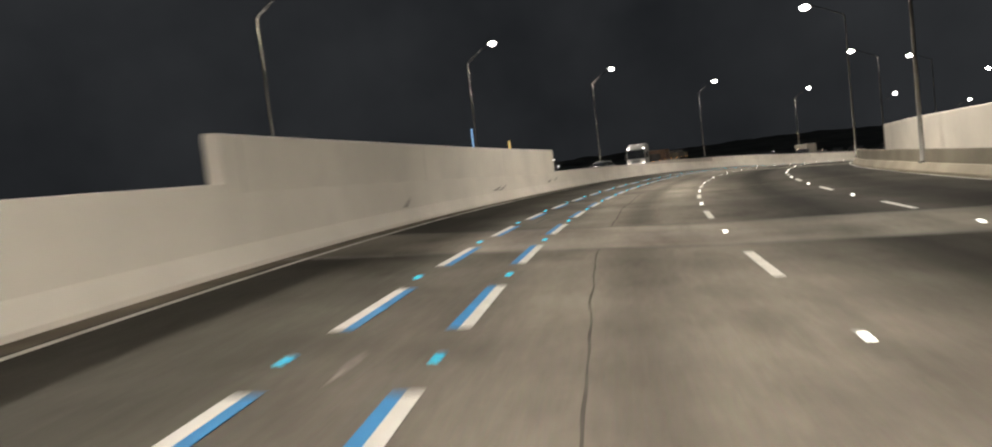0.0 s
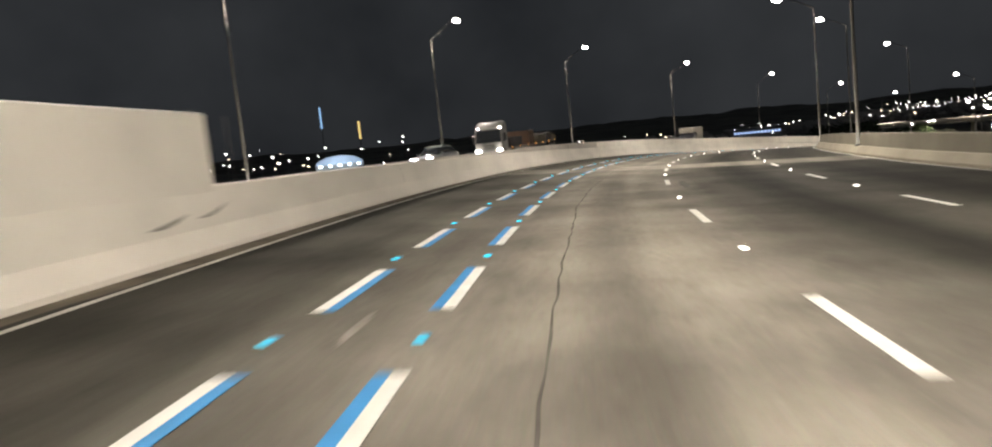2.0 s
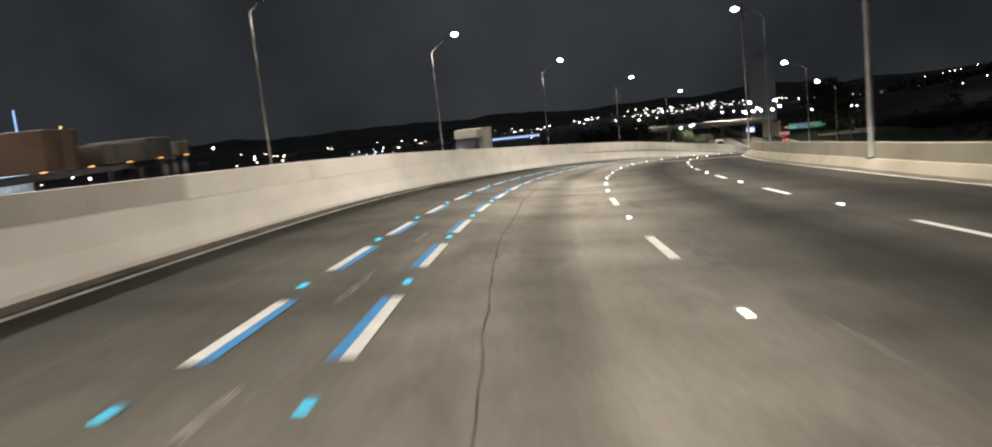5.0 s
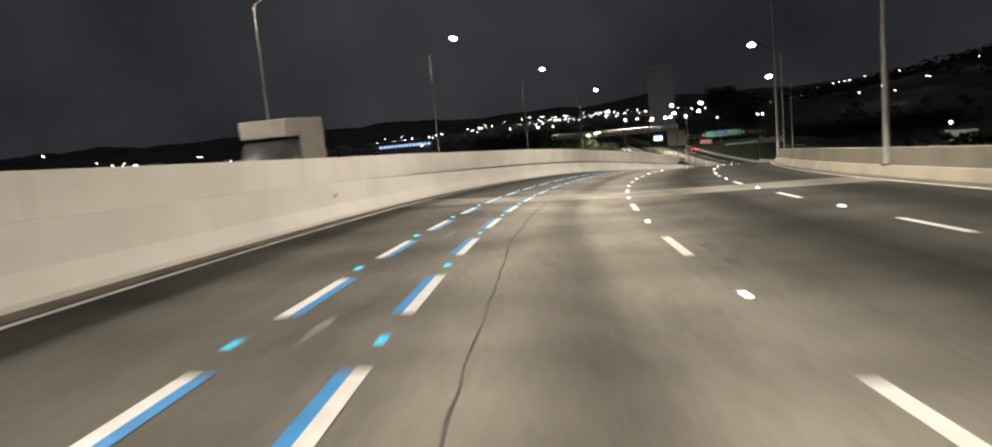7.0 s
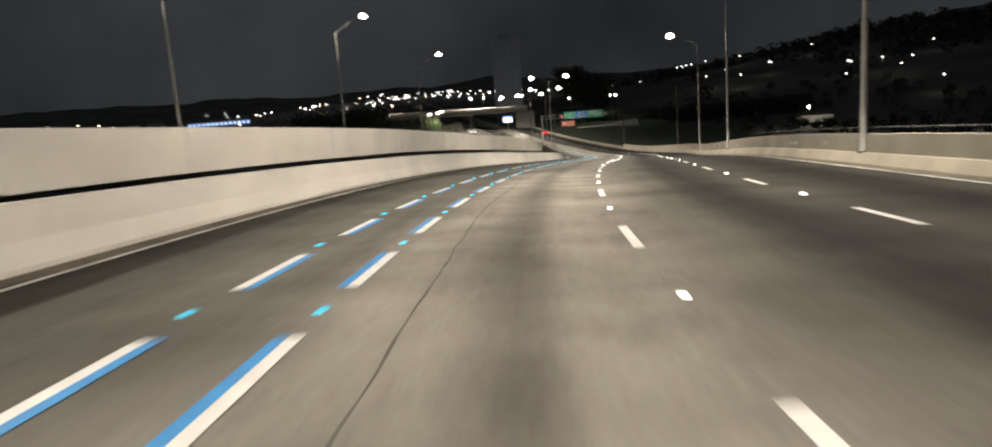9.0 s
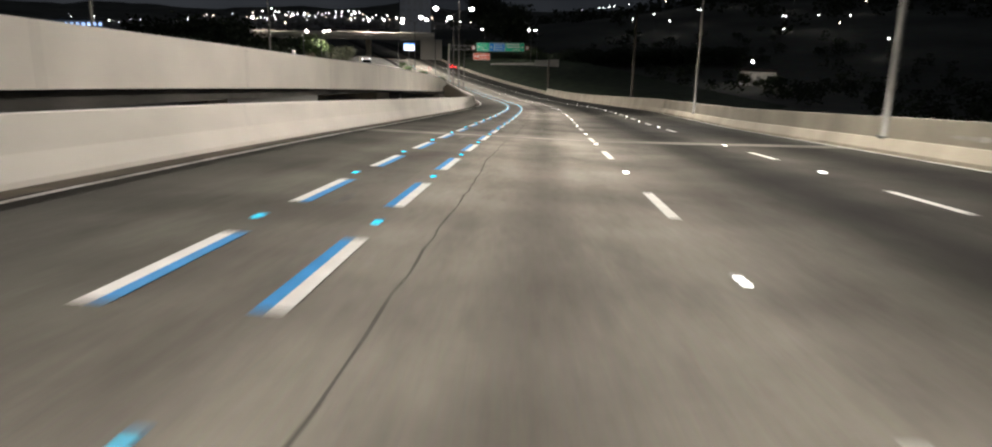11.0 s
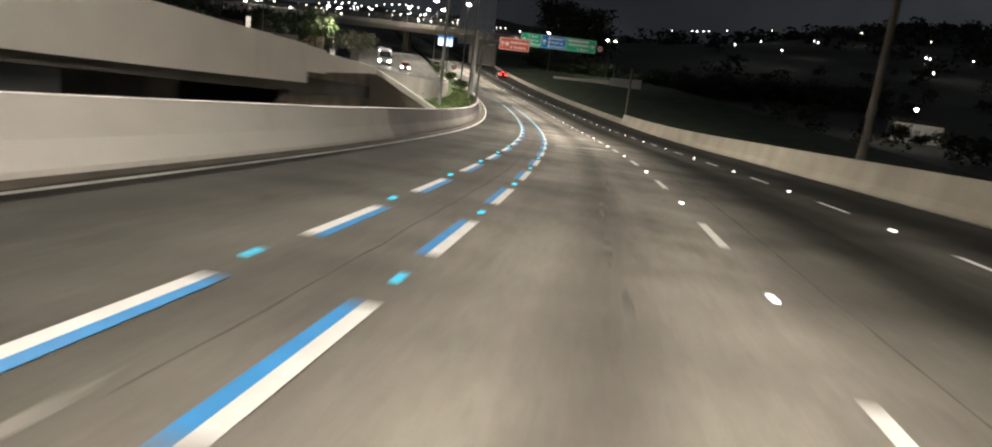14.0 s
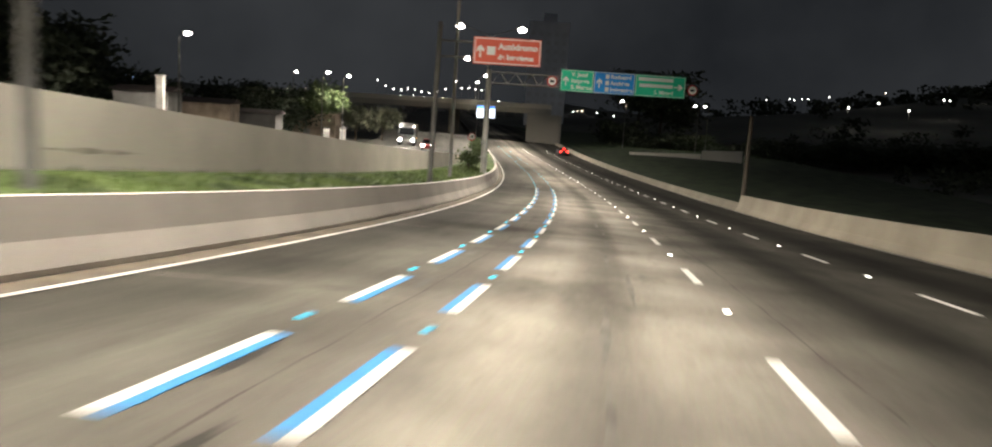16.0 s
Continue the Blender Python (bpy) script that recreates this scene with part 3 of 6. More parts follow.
a = [bm.verts.new(at(s_, d_, h_)) for s_, d_, h_ in quad]
b = [bm.verts.new(at(s_ + 0.35, d_, h_)) for s_, d_, h_ in quad]
bm.faces.new(a)
bm.faces.new(b[::-1])
for i in range(5):
    bm.faces.new((a[i], b[i], b[(i + 1) % 5], a[(i + 1) % 5]))
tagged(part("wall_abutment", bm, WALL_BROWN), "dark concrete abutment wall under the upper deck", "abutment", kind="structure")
bm = bmesh.new()
quad = [(-4.97, 0.62), (-4.97, 0.86), (-7.7, 2.26), (-7.7, 2.02)]
a = [bm.verts.new(at(266.85, d_, h_)) for d_, h_ in quad]
b = [bm.verts.new(at(267.5, d_, h_)) for d_, h_ in quad]
bm.faces.new(a)
bm.faces.new(b[::-1])
for i in range(4):
    bm.faces.new((a[i], b[i], b[(i + 1) % 4], a[(i + 1) % 4]))
tagged(part("trim_wing_cap", bm, WALL_MID), "pale sloping coping of the abutment's wing wall", "coping", kind="structure")


def ret_top(s):
    return lerp(s, [(267, 2.3), (285, 2.33), (300, 2.25), (330, 2.05), (352, 1.6), (374, 1.0)])


tagged(sweep("wall_retaining", lambda s: [(inner(s) + 0.1, 0.2), (inner(s), ret_top(s)), (inner(s) - 0.25, ret_top(s)), (inner(s) - 0.3, 0.2)], 267.2, 374, 2.0, WALL_MID), "long pale retaining wall above a grass strip", "wall", kind="structure")
grass_h = lambda s: lerp(s, [(267, 0.62), (285, 0.72), (330, 0.8), (374, 0.6)])
tagged(sweep("ground_strip", lambda s: [(-4.9, 0.6), (-5.4, grass_h(s) - 0.02), (inner(s) + 0.05, grass_h(s) + 0.28)], 267.3, 400, 2.0, GRASS, closed=False), "narrow strip of rough green grass behind the barrier", "verge", kind="structure")
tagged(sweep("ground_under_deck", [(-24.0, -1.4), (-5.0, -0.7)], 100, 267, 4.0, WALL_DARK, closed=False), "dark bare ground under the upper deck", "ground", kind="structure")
tagged(sweep("wall_wing", lambda s: [(-8.0, -0.9), (-8.0, cap_low(s) + 0.05), (-8.35, cap_low(s) + 0.05), (-8.35, -0.9)], 256.6, 266.95, 1.0, WALL_BROWN), "dark brown wing wall of the abutment", "wing wall", kind="structure")
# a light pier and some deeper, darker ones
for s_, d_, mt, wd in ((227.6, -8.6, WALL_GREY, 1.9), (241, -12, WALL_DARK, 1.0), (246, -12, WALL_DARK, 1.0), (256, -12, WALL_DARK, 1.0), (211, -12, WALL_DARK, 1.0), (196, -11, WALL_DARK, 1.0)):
    bm = bmesh.new()
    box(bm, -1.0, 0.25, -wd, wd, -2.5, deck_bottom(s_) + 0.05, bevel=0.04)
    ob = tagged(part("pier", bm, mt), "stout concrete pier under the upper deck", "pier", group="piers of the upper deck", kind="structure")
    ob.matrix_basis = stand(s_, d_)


# ---- the land ----
# grass colour darkened because the bank should look unlit
BANK_GRASS = mat("darkened_bank_grass", (0.03, 0.045, 0.018), rough=0.95, vary=0.5, scale=0.5, grain=0.4, grain_scale=20)
RX, RY, RZ, RS = ROAD[0][::5], ROAD[1][::5], ROAD[2][::5], STATIONS[::5]


def land_height(x, y):
    """A valley under the viaduct, level with the road where it comes down, hills behind."""
    q = (RX - x) ** 2 + (RY - y) ** 2
    i = int(q.argmin())
    dist = math.sqrt(q[i])
    low = RZ[i] - 2.0 if RS[i] > 300 else lerp(RS[i], [(-80, -22), (150, -22), (240, -19.5), (300, float(np.interp(300, STATIONS, ROAD[2])) - 2.0)])
    z = low if dist < 40 else low + (min(dist, 140) - 40) / 100 * (-23 - low)
    far = max(0.0, dist - 150)
    n_ = noise.fractal(Vector((x / 420, y / 420, 0.3)), 1.0, 2.0, 4) + 0.45
    z += min(far / 500, 1.8) * 17 * max(0.05, n_)
    east = max(0.0, min(1.0, (x - 300) / 300)) * max(0.0, min(1.0, (560 - y) / 200)) * max(0.0, min(1.0, (y + 200) / 220))
    west = math.exp(-((x + 190) ** 2 + (y - 430) ** 2) / (2 * 100 ** 2))
    return z + east * (33 + 8 * n_) + 17 * west


def land():
    """One sheet to the horizon."""
    g = np.sign(np.linspace(-1, 1, 161)) * np.abs(np.linspace(-1, 1, 161)) ** 2.2
    gx, gy = 160 + 2600 * g, 250 + 2600 * g
    verts, faces = [], []
    for y in gy:
        for x in gx:
            verts.append((x, y, land_height(x, y)))
    n = len(gx)
    for j in range(n - 1):
        for i in range(n - 1):
            a_ = j * n + i
            faces.append((a_, a_ + 1, a_ + n + 1, a_ + n))
    me = bpy.data.meshes.new("ground")
    me.from_pydata(verts, [], faces)
    for f in me.polygons:
        f.use_smooth = True
    me.update()
    return tagged(link_mesh("ground", me, EARTH), "dark wooded land and hills at night", "ground", kind="structure")


ground = land()
tagged(sweep("ground_bank", lambda s: [(edge(s) + 0.8, lerp(s, [(235, -3.0), (300, -0.5), (330, 0.1), (700, 0.0)])), (lerp(s, [(235, 12.8), (280, 17)]), lerp(s, [(235, -4.0), (300, -1.2), (330, -0.2), (700, 0.0)])), (lerp(s, [(235, 14.0), (300, 34)]), lerp(s, [(235, -6.0), (300, -1.8), (340, 0.0), (400, 0.4), (700, 0.6)])), (lerp(s, [(235, 16.0), (310, 60)]), lerp(s, [(235, -8.0), (300, -2.5), (400, 0.2), (700, 0.6)]))], 235, 700, 4.0, BANK_GRASS, closed=False), "dark grass bank beside the road", "verge", kind="structure")


# ---- street lamps ----
def street_lamp(height, arm, arm_rise, watts=LAMP_WATTS, base_h=0.0, bowl=1.0):
    """A tapered steel post with a rising arm to the right (+x) and a flat luminaire."""
    root = new("street_lamp")
    bm = bmesh.new()
    tube(bm, [(0, 0, base_h), (0, 0, base_h + 1.5), (0, 0, height)], [0.105, 0.09, 0.055], 12)
    part("pole", bm, STEEL, root)
    bm = bmesh.new()
    box(bm, -0.15, 0.15, -0.18, 0.18, base_h - 0.02, base_h + 0.06, bevel=0.015)
    part("base_plate", bm, STEEL_DARK, root)
    bm = bmesh.new()
    tube(bm, [(0, 0, height - 0.12), (arm * 0.06, 0, height + arm_rise * 0.08), (arm * 0.5, 0, height + arm_rise * 0.55), (arm, 0, height + arm_rise)], [0.05, 0.045, 0.04, 0.035], 8)
    part("arm", bm, STEEL_DARK, root)
    bm = bmesh.new()
    box(bm, arm - 0.1, arm + 0.75, -0.19, 0.19, height + arm_rise - 0.06, height + arm_rise + 0.08, bevel=0.04)
    head = part("luminaire", bm, STEEL, root)
    bm = bmesh.new()
    bmesh.ops.create_uvsphere(bm, u_segments=16, v_segments=8, radius=1.0, matrix=Matrix.Translation((arm + 0.34, 0, height + arm_rise - 0.12 * bowl)) @ Matrix.Diagonal((0.40 * bowl, 0.30 * bowl, 0.24 * bowl, 1.0)))
    for f_ in bm.faces:
        f_.smooth = True
    part("lens", bm, LAMP_LENS, head, "glowing white lamp lens")
    ld = bpy.data.lights.new("bulb", "SPOT")
    ld.energy, ld.color, ld.shadow_soft_size = watts, LAMP_COLOUR, 0.45
    ld.spot_size, ld.spot_blend = radians(165), 0.6
    lo = new("bulb", ld)
    lo.parent = root
    lo.location = (arm + 0.34, 0, height + arm_rise - 0.42)
    return tagged(root, "tall galvanised street lamp with a lit white luminaire", "street lamp", group="street lamps along the road")


lamp_w = street_lamp(13.75, 3.0, 1.75, watts=LAMP_WATTS * 1.1)
LEFT_D = (-25.6, -25.6, -26.0, -26.2, -26.9, -26.0, -26.4, -26.8, -26.7, -25.6)
LEFT = (-11.0, 18.0, 47.5, 77.6, 107.3, 136.0, 165.8, 196.5, 228.0, 261.5)
for i, s_ in enumerate(LEFT):
    m_ = stand(s_, LEFT_D[i], rise(s_) * 0.7)
    if i == 0:
        lamp_w.matrix_basis = m_
    else:
        copy_thing(lamp_w, m_)
lamp_e = street_lamp(11.6, 2.5, 1.25, watts=LAMP_WATTS * 0.43, base_h=0.4)
lamp_e_tall = street_lamp(13.95, 2.5, 1.25, watts=LAMP_WATTS * 0.5, base_h=0.4)
lamp_e_tall["label"] = "taller galvanised street lamp with a lit white luminaire"
for kind_, places in ((lamp_e, (1.6, 35.5, 70.2, 104.5, 202.0, 232.5)), (lamp_e_tall, (137.0, 169.8))):
    for i, s_ in enumerate(places):
        m_ = stand(s_, edge(s_) + 0.47, 0.0, 180)
        if i == 0:
            kind_.matrix_basis = m_
        else:
            copy_thing(kind_, m_)
POST_BROWN = mat("dark_brown_post", (0.075, 0.064, 0.05), rough=0.85, vary=0.3, scale=1.5)
for s_ in (264.8, 324.0):
    root = new("utility_pole")
    bm = bmesh.new()
    tube(bm, [(0, 0, 0.3), (0, 0, 9.0 if s_ < 300 else 6.4)], [0.17, 0.13], 10)
    part("pole", bm, POST_BROWN, root)
    bm = bmesh.new()
    tube(bm, [(0, 0, 0.28), (0, 0, 0.5)], 0.2, 10)
    part("collar", bm, STEEL_DARK, root)
    root.matrix_basis = stand(s_, edge(s_) + 0.65, top_right(s_) - 0.3 if s_ < 300 else 0.0)
    tagged(root, "dark unlit steel post at the outer barrier", "pole", group="unlit posts at the barrier")


def median_lamp(height=12.4, reach=2.6):
    root = new("double_street_lamp")
    bm = bmesh.new()
    tube(bm, [(0, 0, -0.2), (0, 0, 2), (0, 0, height)], [0.11, 0.1, 0.06], 12)
    part("pole", bm, STEEL_DARK, root)
    for sg in (-1, 1):
        bm = bmesh.new()
        tube(bm, [(0, 0, height - 0.3), (sg * 0.5, 0, height + 0.05), (sg * reach, 0, height + 0.75)], [0.05, 0.045, 0.035], 8)
        part("arm", bm, STEEL_DARK, root)
        x0, x1 = sorted((sg * (reach - 0.1), sg * (reach + 0.75)))
        bm = bmesh.new()
        box(bm, x0, x1, -0.19, 0.19, height + 0.7, height + 0.84, bevel=0.04)
        head = part("luminaire", bm, STEEL, root)
        bm = bmesh.new()
        bmesh.ops.create_uvsphere(bm, u_segments=16, v_segments=8, radius=1.0, matrix=Matrix.Translation(((x0 + x1) / 2, 0, height + 0.64)) @ Matrix.Diagonal((0.40, 0.30, 0.24, 1.0)))
        for f_ in bm.faces:
            f_.smooth = True
        part("lens", bm, LAMP_LENS, head, "glowing white lamp lens")
        ld = bpy.data.lights.new("bulb", "SPOT")
        ld.energy, ld.color, ld.shadow_soft_size = LAMP_WATTS * 0.37, LAMP_COLOUR, 0.25
        ld.spot_size, ld.spot_blend = radians(165), 0.6
        lo = new("bulb", ld)
        lo.parent = root
        lo.location = (sg * (reach + 0.34), 0, height + 0.34)
    return tagged(root, "tall double-armed street lamp in the grass strip", "street lamp", group="double street lamps in the grass strip")


mid_lamp = median_lamp()
for i, (s_, d_) in enumerate(((280.3, -6.4), (312.0, -5.8), (345.5, -6.0), (380.0, -6.0))):
    m_ = stand(s_, d_, 0.7)
    if i == 0:
        mid_lamp.matrix_basis = m_
    else:
        copy_thing(mid_lamp, m_)

post_lamp = street_lamp(9.9, 0.4, 0.5, watts=LAMP_WATTS * 0.28, bowl=0.75)
post_lamp["label"], post_lamp["group"] = "slim street lamp with a short arm on the side road", "street lamps on the side road"
for i, (s_, d_, t_) in enumerate(((337.0, -32.0, 0), (390.0, -27.0, 0), (381.0, -28.6, 0))):
    m_ = stand(s_, d_, 0.3, t_)
    if i == 0:
        post_lamp.matrix_basis = m_
    else:
        copy_thing(post_lamp, m_)
bank_lamp = street_lamp(9.6, 0.5, 0.5, watts=LAMP_WATTS * 0.03, bowl=0.8)
bank_lamp["label"], bank_lamp["group"] = "slim street lamp with a short arm on the grass bank", "street lamps on the grass bank"
bank_lamp.matrix_basis = stand(433.5, 43.8, 0.3, 180)
copy_thing(bank_lamp, stand(434.5, 42.0, 0.3, 180))
copy_thing(bank_lamp, stand(436.0, 26.6, 0.3, 180))
big_lamp = street_lamp(11.6, 0.9, 0.6, watts=LAMP_WATTS * 1.3)
big_lamp["label"] = "tall street lamp with a very bright white head"
big_lamp.matrix_basis = stand(408.0, -6.2, 0.5)


# ---- signs ----
# panel colours raised to stand in for headlight thrown back by the sheeting
SIGN_GREEN = mat("sign_green", (0.03, 0.62, 0.36), rough=0.45, vary=0.06, scale=1.0, grain=0.05, bump=0)
SIGN_BLUE = mat("sign_blue", (0.02, 0.28, 0.75), rough=0.45, vary=0.06, scale=1.0, grain=0.05, bump=0)
SIGN_BROWN = mat("sign_brown", (0.68, 0.11, 0.06), rough=0.45, vary=0.06, scale=1.0, grain=0.05, bump=0)
SIGN_WHITE = mat("sign_white", (0.82, 0.82, 0.78), rough=0.45, vary=0.03, scale=1.0, grain=0.03, bump=0)
SIGN_RED = mat("sign_red", (0.5, 0.03, 0.03), rough=0.45, vary=0.05, scale=1.0, grain=0.03, bump=0)


def lettering(text, size, x, z, parent, align="LEFT", shear=0.0):
    """Letters as a thin mesh in the plane y = 0, facing -y."""
    cu = bpy.data.curves.new("lettering", "FONT")
    cu.body, cu.size, cu.align_x, cu.extrude, cu.offset = text, size, align, 0.004, 0.012
    tmp = bpy.data.objects.new("lettering", cu)
    scene.collection.objects.link(tmp)
    dg = bpy.context.evaluated_depsgraph_get()
    me = bpy.data.meshes.new_from_object(tmp.evaluated_get(dg))
    bpy.data.objects.remove(tmp)
    me.name = "lettering"
    me.materials.clear()
    ob = link_mesh("lettering", me, SIGN_WHITE, parent)
    ob.matrix_basis = Matrix.Translation((x, -0.034, z)) @ Matrix.Rotation(radians(90), 4, "X")
    return ob


def bar(x0, x1, z0, z1, parent, material=None, name="bar", y=-0.034):
    bm = bmesh.new()
    box(bm, x0, x1, y - 0.004, y + 0.004, z0, z1)
    return part(name, bm, material or SIGN_WHITE, parent)


def arrow(x, z, size, parent, right=False):
    bm = bmesh.new()
    pts = [(-0.06, -0.5), (0.06, -0.5), (0.06, 0.05), (0.28, -0.12), (0.28, 0.12), (0, 0.42), (-0.28, 0.12), (-0.28, -0.12), (-0.06, 0.05)]
    if right:
        pts = [(b_, -a_) for a_, b_ in pts]
    f_ = [bm.verts.new((x + a_ * size, -0.038, z + b_ * size)) for a_, b_ in pts]
    bm.faces.new(f_)
    r = bmesh.ops.extrude_face_region(bm, geom=bm.faces[:])
    bmesh.ops.translate(bm, verts=[v for v in r["geom"] if isinstance(v, bmesh.types.BMVert)], vec=(0, 0.008, 0))
    return part("arrow", bm, SIGN_WHITE, parent)


def panel(name, x0, x1, z0, z1, material, parent):
    bm = bmesh.new()
    box(bm, x0, x1, -0.02, 0.03, z0, z1, bevel=0.01)
    pn = part(name, bm, material, parent)
    t = 0.035
    bm = bmesh.new()
    for a_ in ((x0 + t, x1 - t, z1 - 2 * t, z1 - t), (x0 + t, x1 - t, z0 + t, z0 + 2 * t), (x0 + t, x0 + 2 * t, z0 + 2 * t, z1 - 2 * t), (x1 - 2 * t, x1 - t, z0 + 2 * t, z1 - 2 * t)):
        box(bm, a_[0], a_[1], -0.03, -0.021, a_[2], a_[3])
    part("border", bm, SIGN_WHITE, pn)
    return pn


def disc(x, z, r, parent):
    bm = bmesh.new()
    bmesh.ops.create_cone(bm, cap_ends=True, segments=28, radius1=r, radius2=r, depth=0.03, matrix=Matrix.Translation((x, 0, z)) @ Matrix.Rotation(radians(90), 4, "X"))
    pl = part("round_plate", bm, SIGN_RED, parent, "round red-edged speed plate")
    bm = bmesh.new()
    bmesh.ops.create_cone(bm, cap_ends=True, segments=28, radius1=r * 0.78, radius2=r * 0.78, depth=0.012, matrix=Matrix.Translation((x, -0.022, z)) @ Matrix.Rotation(radians(90), 4, "X"))
    part("plate_face", bm, SIGN_WHITE, pl)
    bar(x - r * 0.4, x + r * 0.4, z - r * 0.22, z + r * 0.22, pl, BLACK)


gantry = new("sign_gantry")
bm = bmesh.new()
tube(bm, [(-5.25, 0.3, 0.4), (-5.25, 0.3, 8.5)], [0.24, 0.19], 14)
part("post", bm, STEEL, gantry)
bm = bmesh.new()
for z in (7.55, 8.35):
    for y in (0.1, 0.5):
        tube(bm, [(-5.25, y, z), (9.6, y, z)], 0.05, 8)
part("chord", bm, STEEL, gantry)
bm = bmesh.new()
for i in range(13):
    x = -5.0 + i * 1.15
    for y in (0.1, 0.5):
        tube(bm, [(x, y, 7.55), (x + 0.57, y, 8.35)], 0.025, 6)
        tube(bm, [(x + 0.57, y, 8.35), (x + 1.15, y, 7.55)], 0.025, 6)
    tube(bm, [(x, 0.1, 7.55), (x, 0.5, 7.55)], 0.025, 6)
part("lattice", bm, STEEL, gantry)
p1 = panel("green_panel", 0.0, 2.42, 7.3, 8.87, SIGN_GREEN, gantry)
arrow(0.38, 8.08, 0.75, p1)
for i, tx in enumerate(("V. Jacuí", "Itaquera", "S. Mateus")):
    lettering(tx, 0.40, 0.78, 8.42 - 0.46 * i, p1)
p2 = panel("blue_panel", 2.46, 5.5, 7.3, 8.87, SIGN_BLUE, gantry)
arrow(2.86, 8.08, 0.75, p2)
for i, tx in enumerate(("Rodoanel", "Anchieta", "Imigrantes")):
    lettering(tx, 0.40, 3.68, 8.42 - 0.46 * i, p2)
    bar(3.3, 3.58, 8.38 - 0.46 * i, 8.7 - 0.46 * i, p2, name="shield")
p3 = panel("green_panel", 5.54, 9.3, 7.3, 8.87, SIGN_GREEN, gantry)
for i, (x0, x1) in enumerate(((5.75, 8.35), (5.85, 8.35))):
    bar(x0, x1, 8.43 - 0.46 * i, 8.68 - 0.46 * i, p3)
lettering("S. Miguel", 0.40, 8.4, 7.5, p3, "RIGHT")
arrow(8.8, 8.08, 0.75, p3, True)
disc(-0.62, 7.95, 0.38, gantry)
disc(9.85, 7.95, 0.38, gantry)
gantry.matrix_basis = stand(328.6, 0.0, 0.0, 6)
tagged(gantry, "cantilever sign gantry with green and blue direction panels", "road sign")

red = new("road_sign")
bm = bmesh.new()
tube(bm, [(-4.95, 0.1, 0.5), (-4.9, 0.1, 3.6), (-4.82, 0.1, 7.2)], [0.1, 0.095, 0.08], 12)
part("post", bm, STEEL_DARK, red)
for z_ in (5.9, 6.5):
    bm = bmesh.new()
    tube(bm, [(-4.84, 0.1, z_), (-0.95, 0.08, z_)], 0.04, 8)
    part("bracket", bm, STEEL_DARK, red)
p4 = panel("brown_panel", -3.5, -0.9, 5.69, 6.71, SIGN_BROWN, red)
arrow(-3.23, 6.2, 0.52, p4)
bar(-2.98, -2.66, 6.05, 6.37, p4, name="pictogram")
lettering("Autódromo", 0.31, -2.54, 6.28, p4)
lettering("de Interlagos", 0.26, -2.54, 5.9, p4)
red.matrix_basis = stand(301.0, 0.0, 0.0, 4)
tagged(red, "red-brown tourist sign bracketed to a straight dark post", "road sign")

# a lit message board and a small round sign further on
board = new("message_board")
bm = bmesh.new()
box(bm, -1.5, 1.5, -0.1, 0.15, 5.6, 7.6, bevel=0.03)
part("case", bm, STEEL_DARK, board)
bm = bmesh.new()
box(bm, -1.42, 1.42, -0.13, -0.105, 5.68, 7.1)
part("screen", bm, glow("screen_white", (0.75, 0.85, 1.0), 1.3), board, "lit pale screen")
bm = bmesh.new()
box(bm, -1.42, 1.42, -0.13, -0.105, 7.12, 7.52)
part("header_strip", bm, glow("screen_blue", (0.12, 0.35, 1.0), 0.8), board, "lit blue header strip")
bm = bmesh.new()
tube(bm, [(0, 0.1, -1.0), (0, 0.1, 5.7)], 0.12, 10)
part("post", bm, STEEL, board)
board.matrix_basis = stand(394.0, -5.4, 0.0)
tagged(board, "lit white and blue message board on a steel post", "message board")
rs = new("small_road_sign")
bm = bmesh.new()
tube(bm, [(0, 0.05, -0.1), (0, 0.05, 2.6)], 0.035, 8)
part("post", bm, STEEL, rs)
disc(0, 2.7, 0.36, rs)
rs.matrix_basis = stand(345.0, -7.2, 0.8)
tagged(rs, "small round road sign on a thin post in the grass", "road sign")


# ---- vehicles: y is forward, origin on the ground ----
HEAD = glow("headlamp_lens", (1.0, 0.96, 0.88), 60.0)
TAIL = glow("tail_lens", (1.0, 0.03, 0.02), 14.0)
AMBER = glow("marker_amber", (1.0, 0.45, 0.12), 3.0)
DARK_PAINT = mat("dark_lacquer", (0.03, 0.03, 0.035), rough=0.3, vary=0.1, scale=1.0, grain=0.03, bump=0)
SILVER = mat("silver_lacquer", (0.28, 0.285, 0.29), rough=0.3, metal=0.4, vary=0.06, scale=1.0, grain=0.03, bump=0)
RED_PAINT = mat("dark_red_lacquer", (0.22, 0.03, 0.025), rough=0.3, vary=0.1, scale=1.0, grain=0.03, bump=0)
TARP_DARK = mat("dark_grey_tarpaulin", (0.055, 0.055, 0.058), rough=0.75, vary=0.3, scale=1.0)
BEIGE = mat("beige_tarpaulin", (0.12, 0.108, 0.088), rough=0.75, vary=0.2, scale=1.0)
ORANGE = mat("brown_orange_steel", (0.10, 0.058, 0.036), rough=0.65, vary=0.25, scale=1.0)
CAB_WHITE = mat("dull_white_lacquer", (0.25, 0.245, 0.235), rough=0.4, vary=0.12, scale=1.0, grain=0.08, bump=0)
BOX_GREY = mat("grey_box_body", (0.24, 0.222, 0.195), rough=0.6, vary=0.15, scale=1.0)


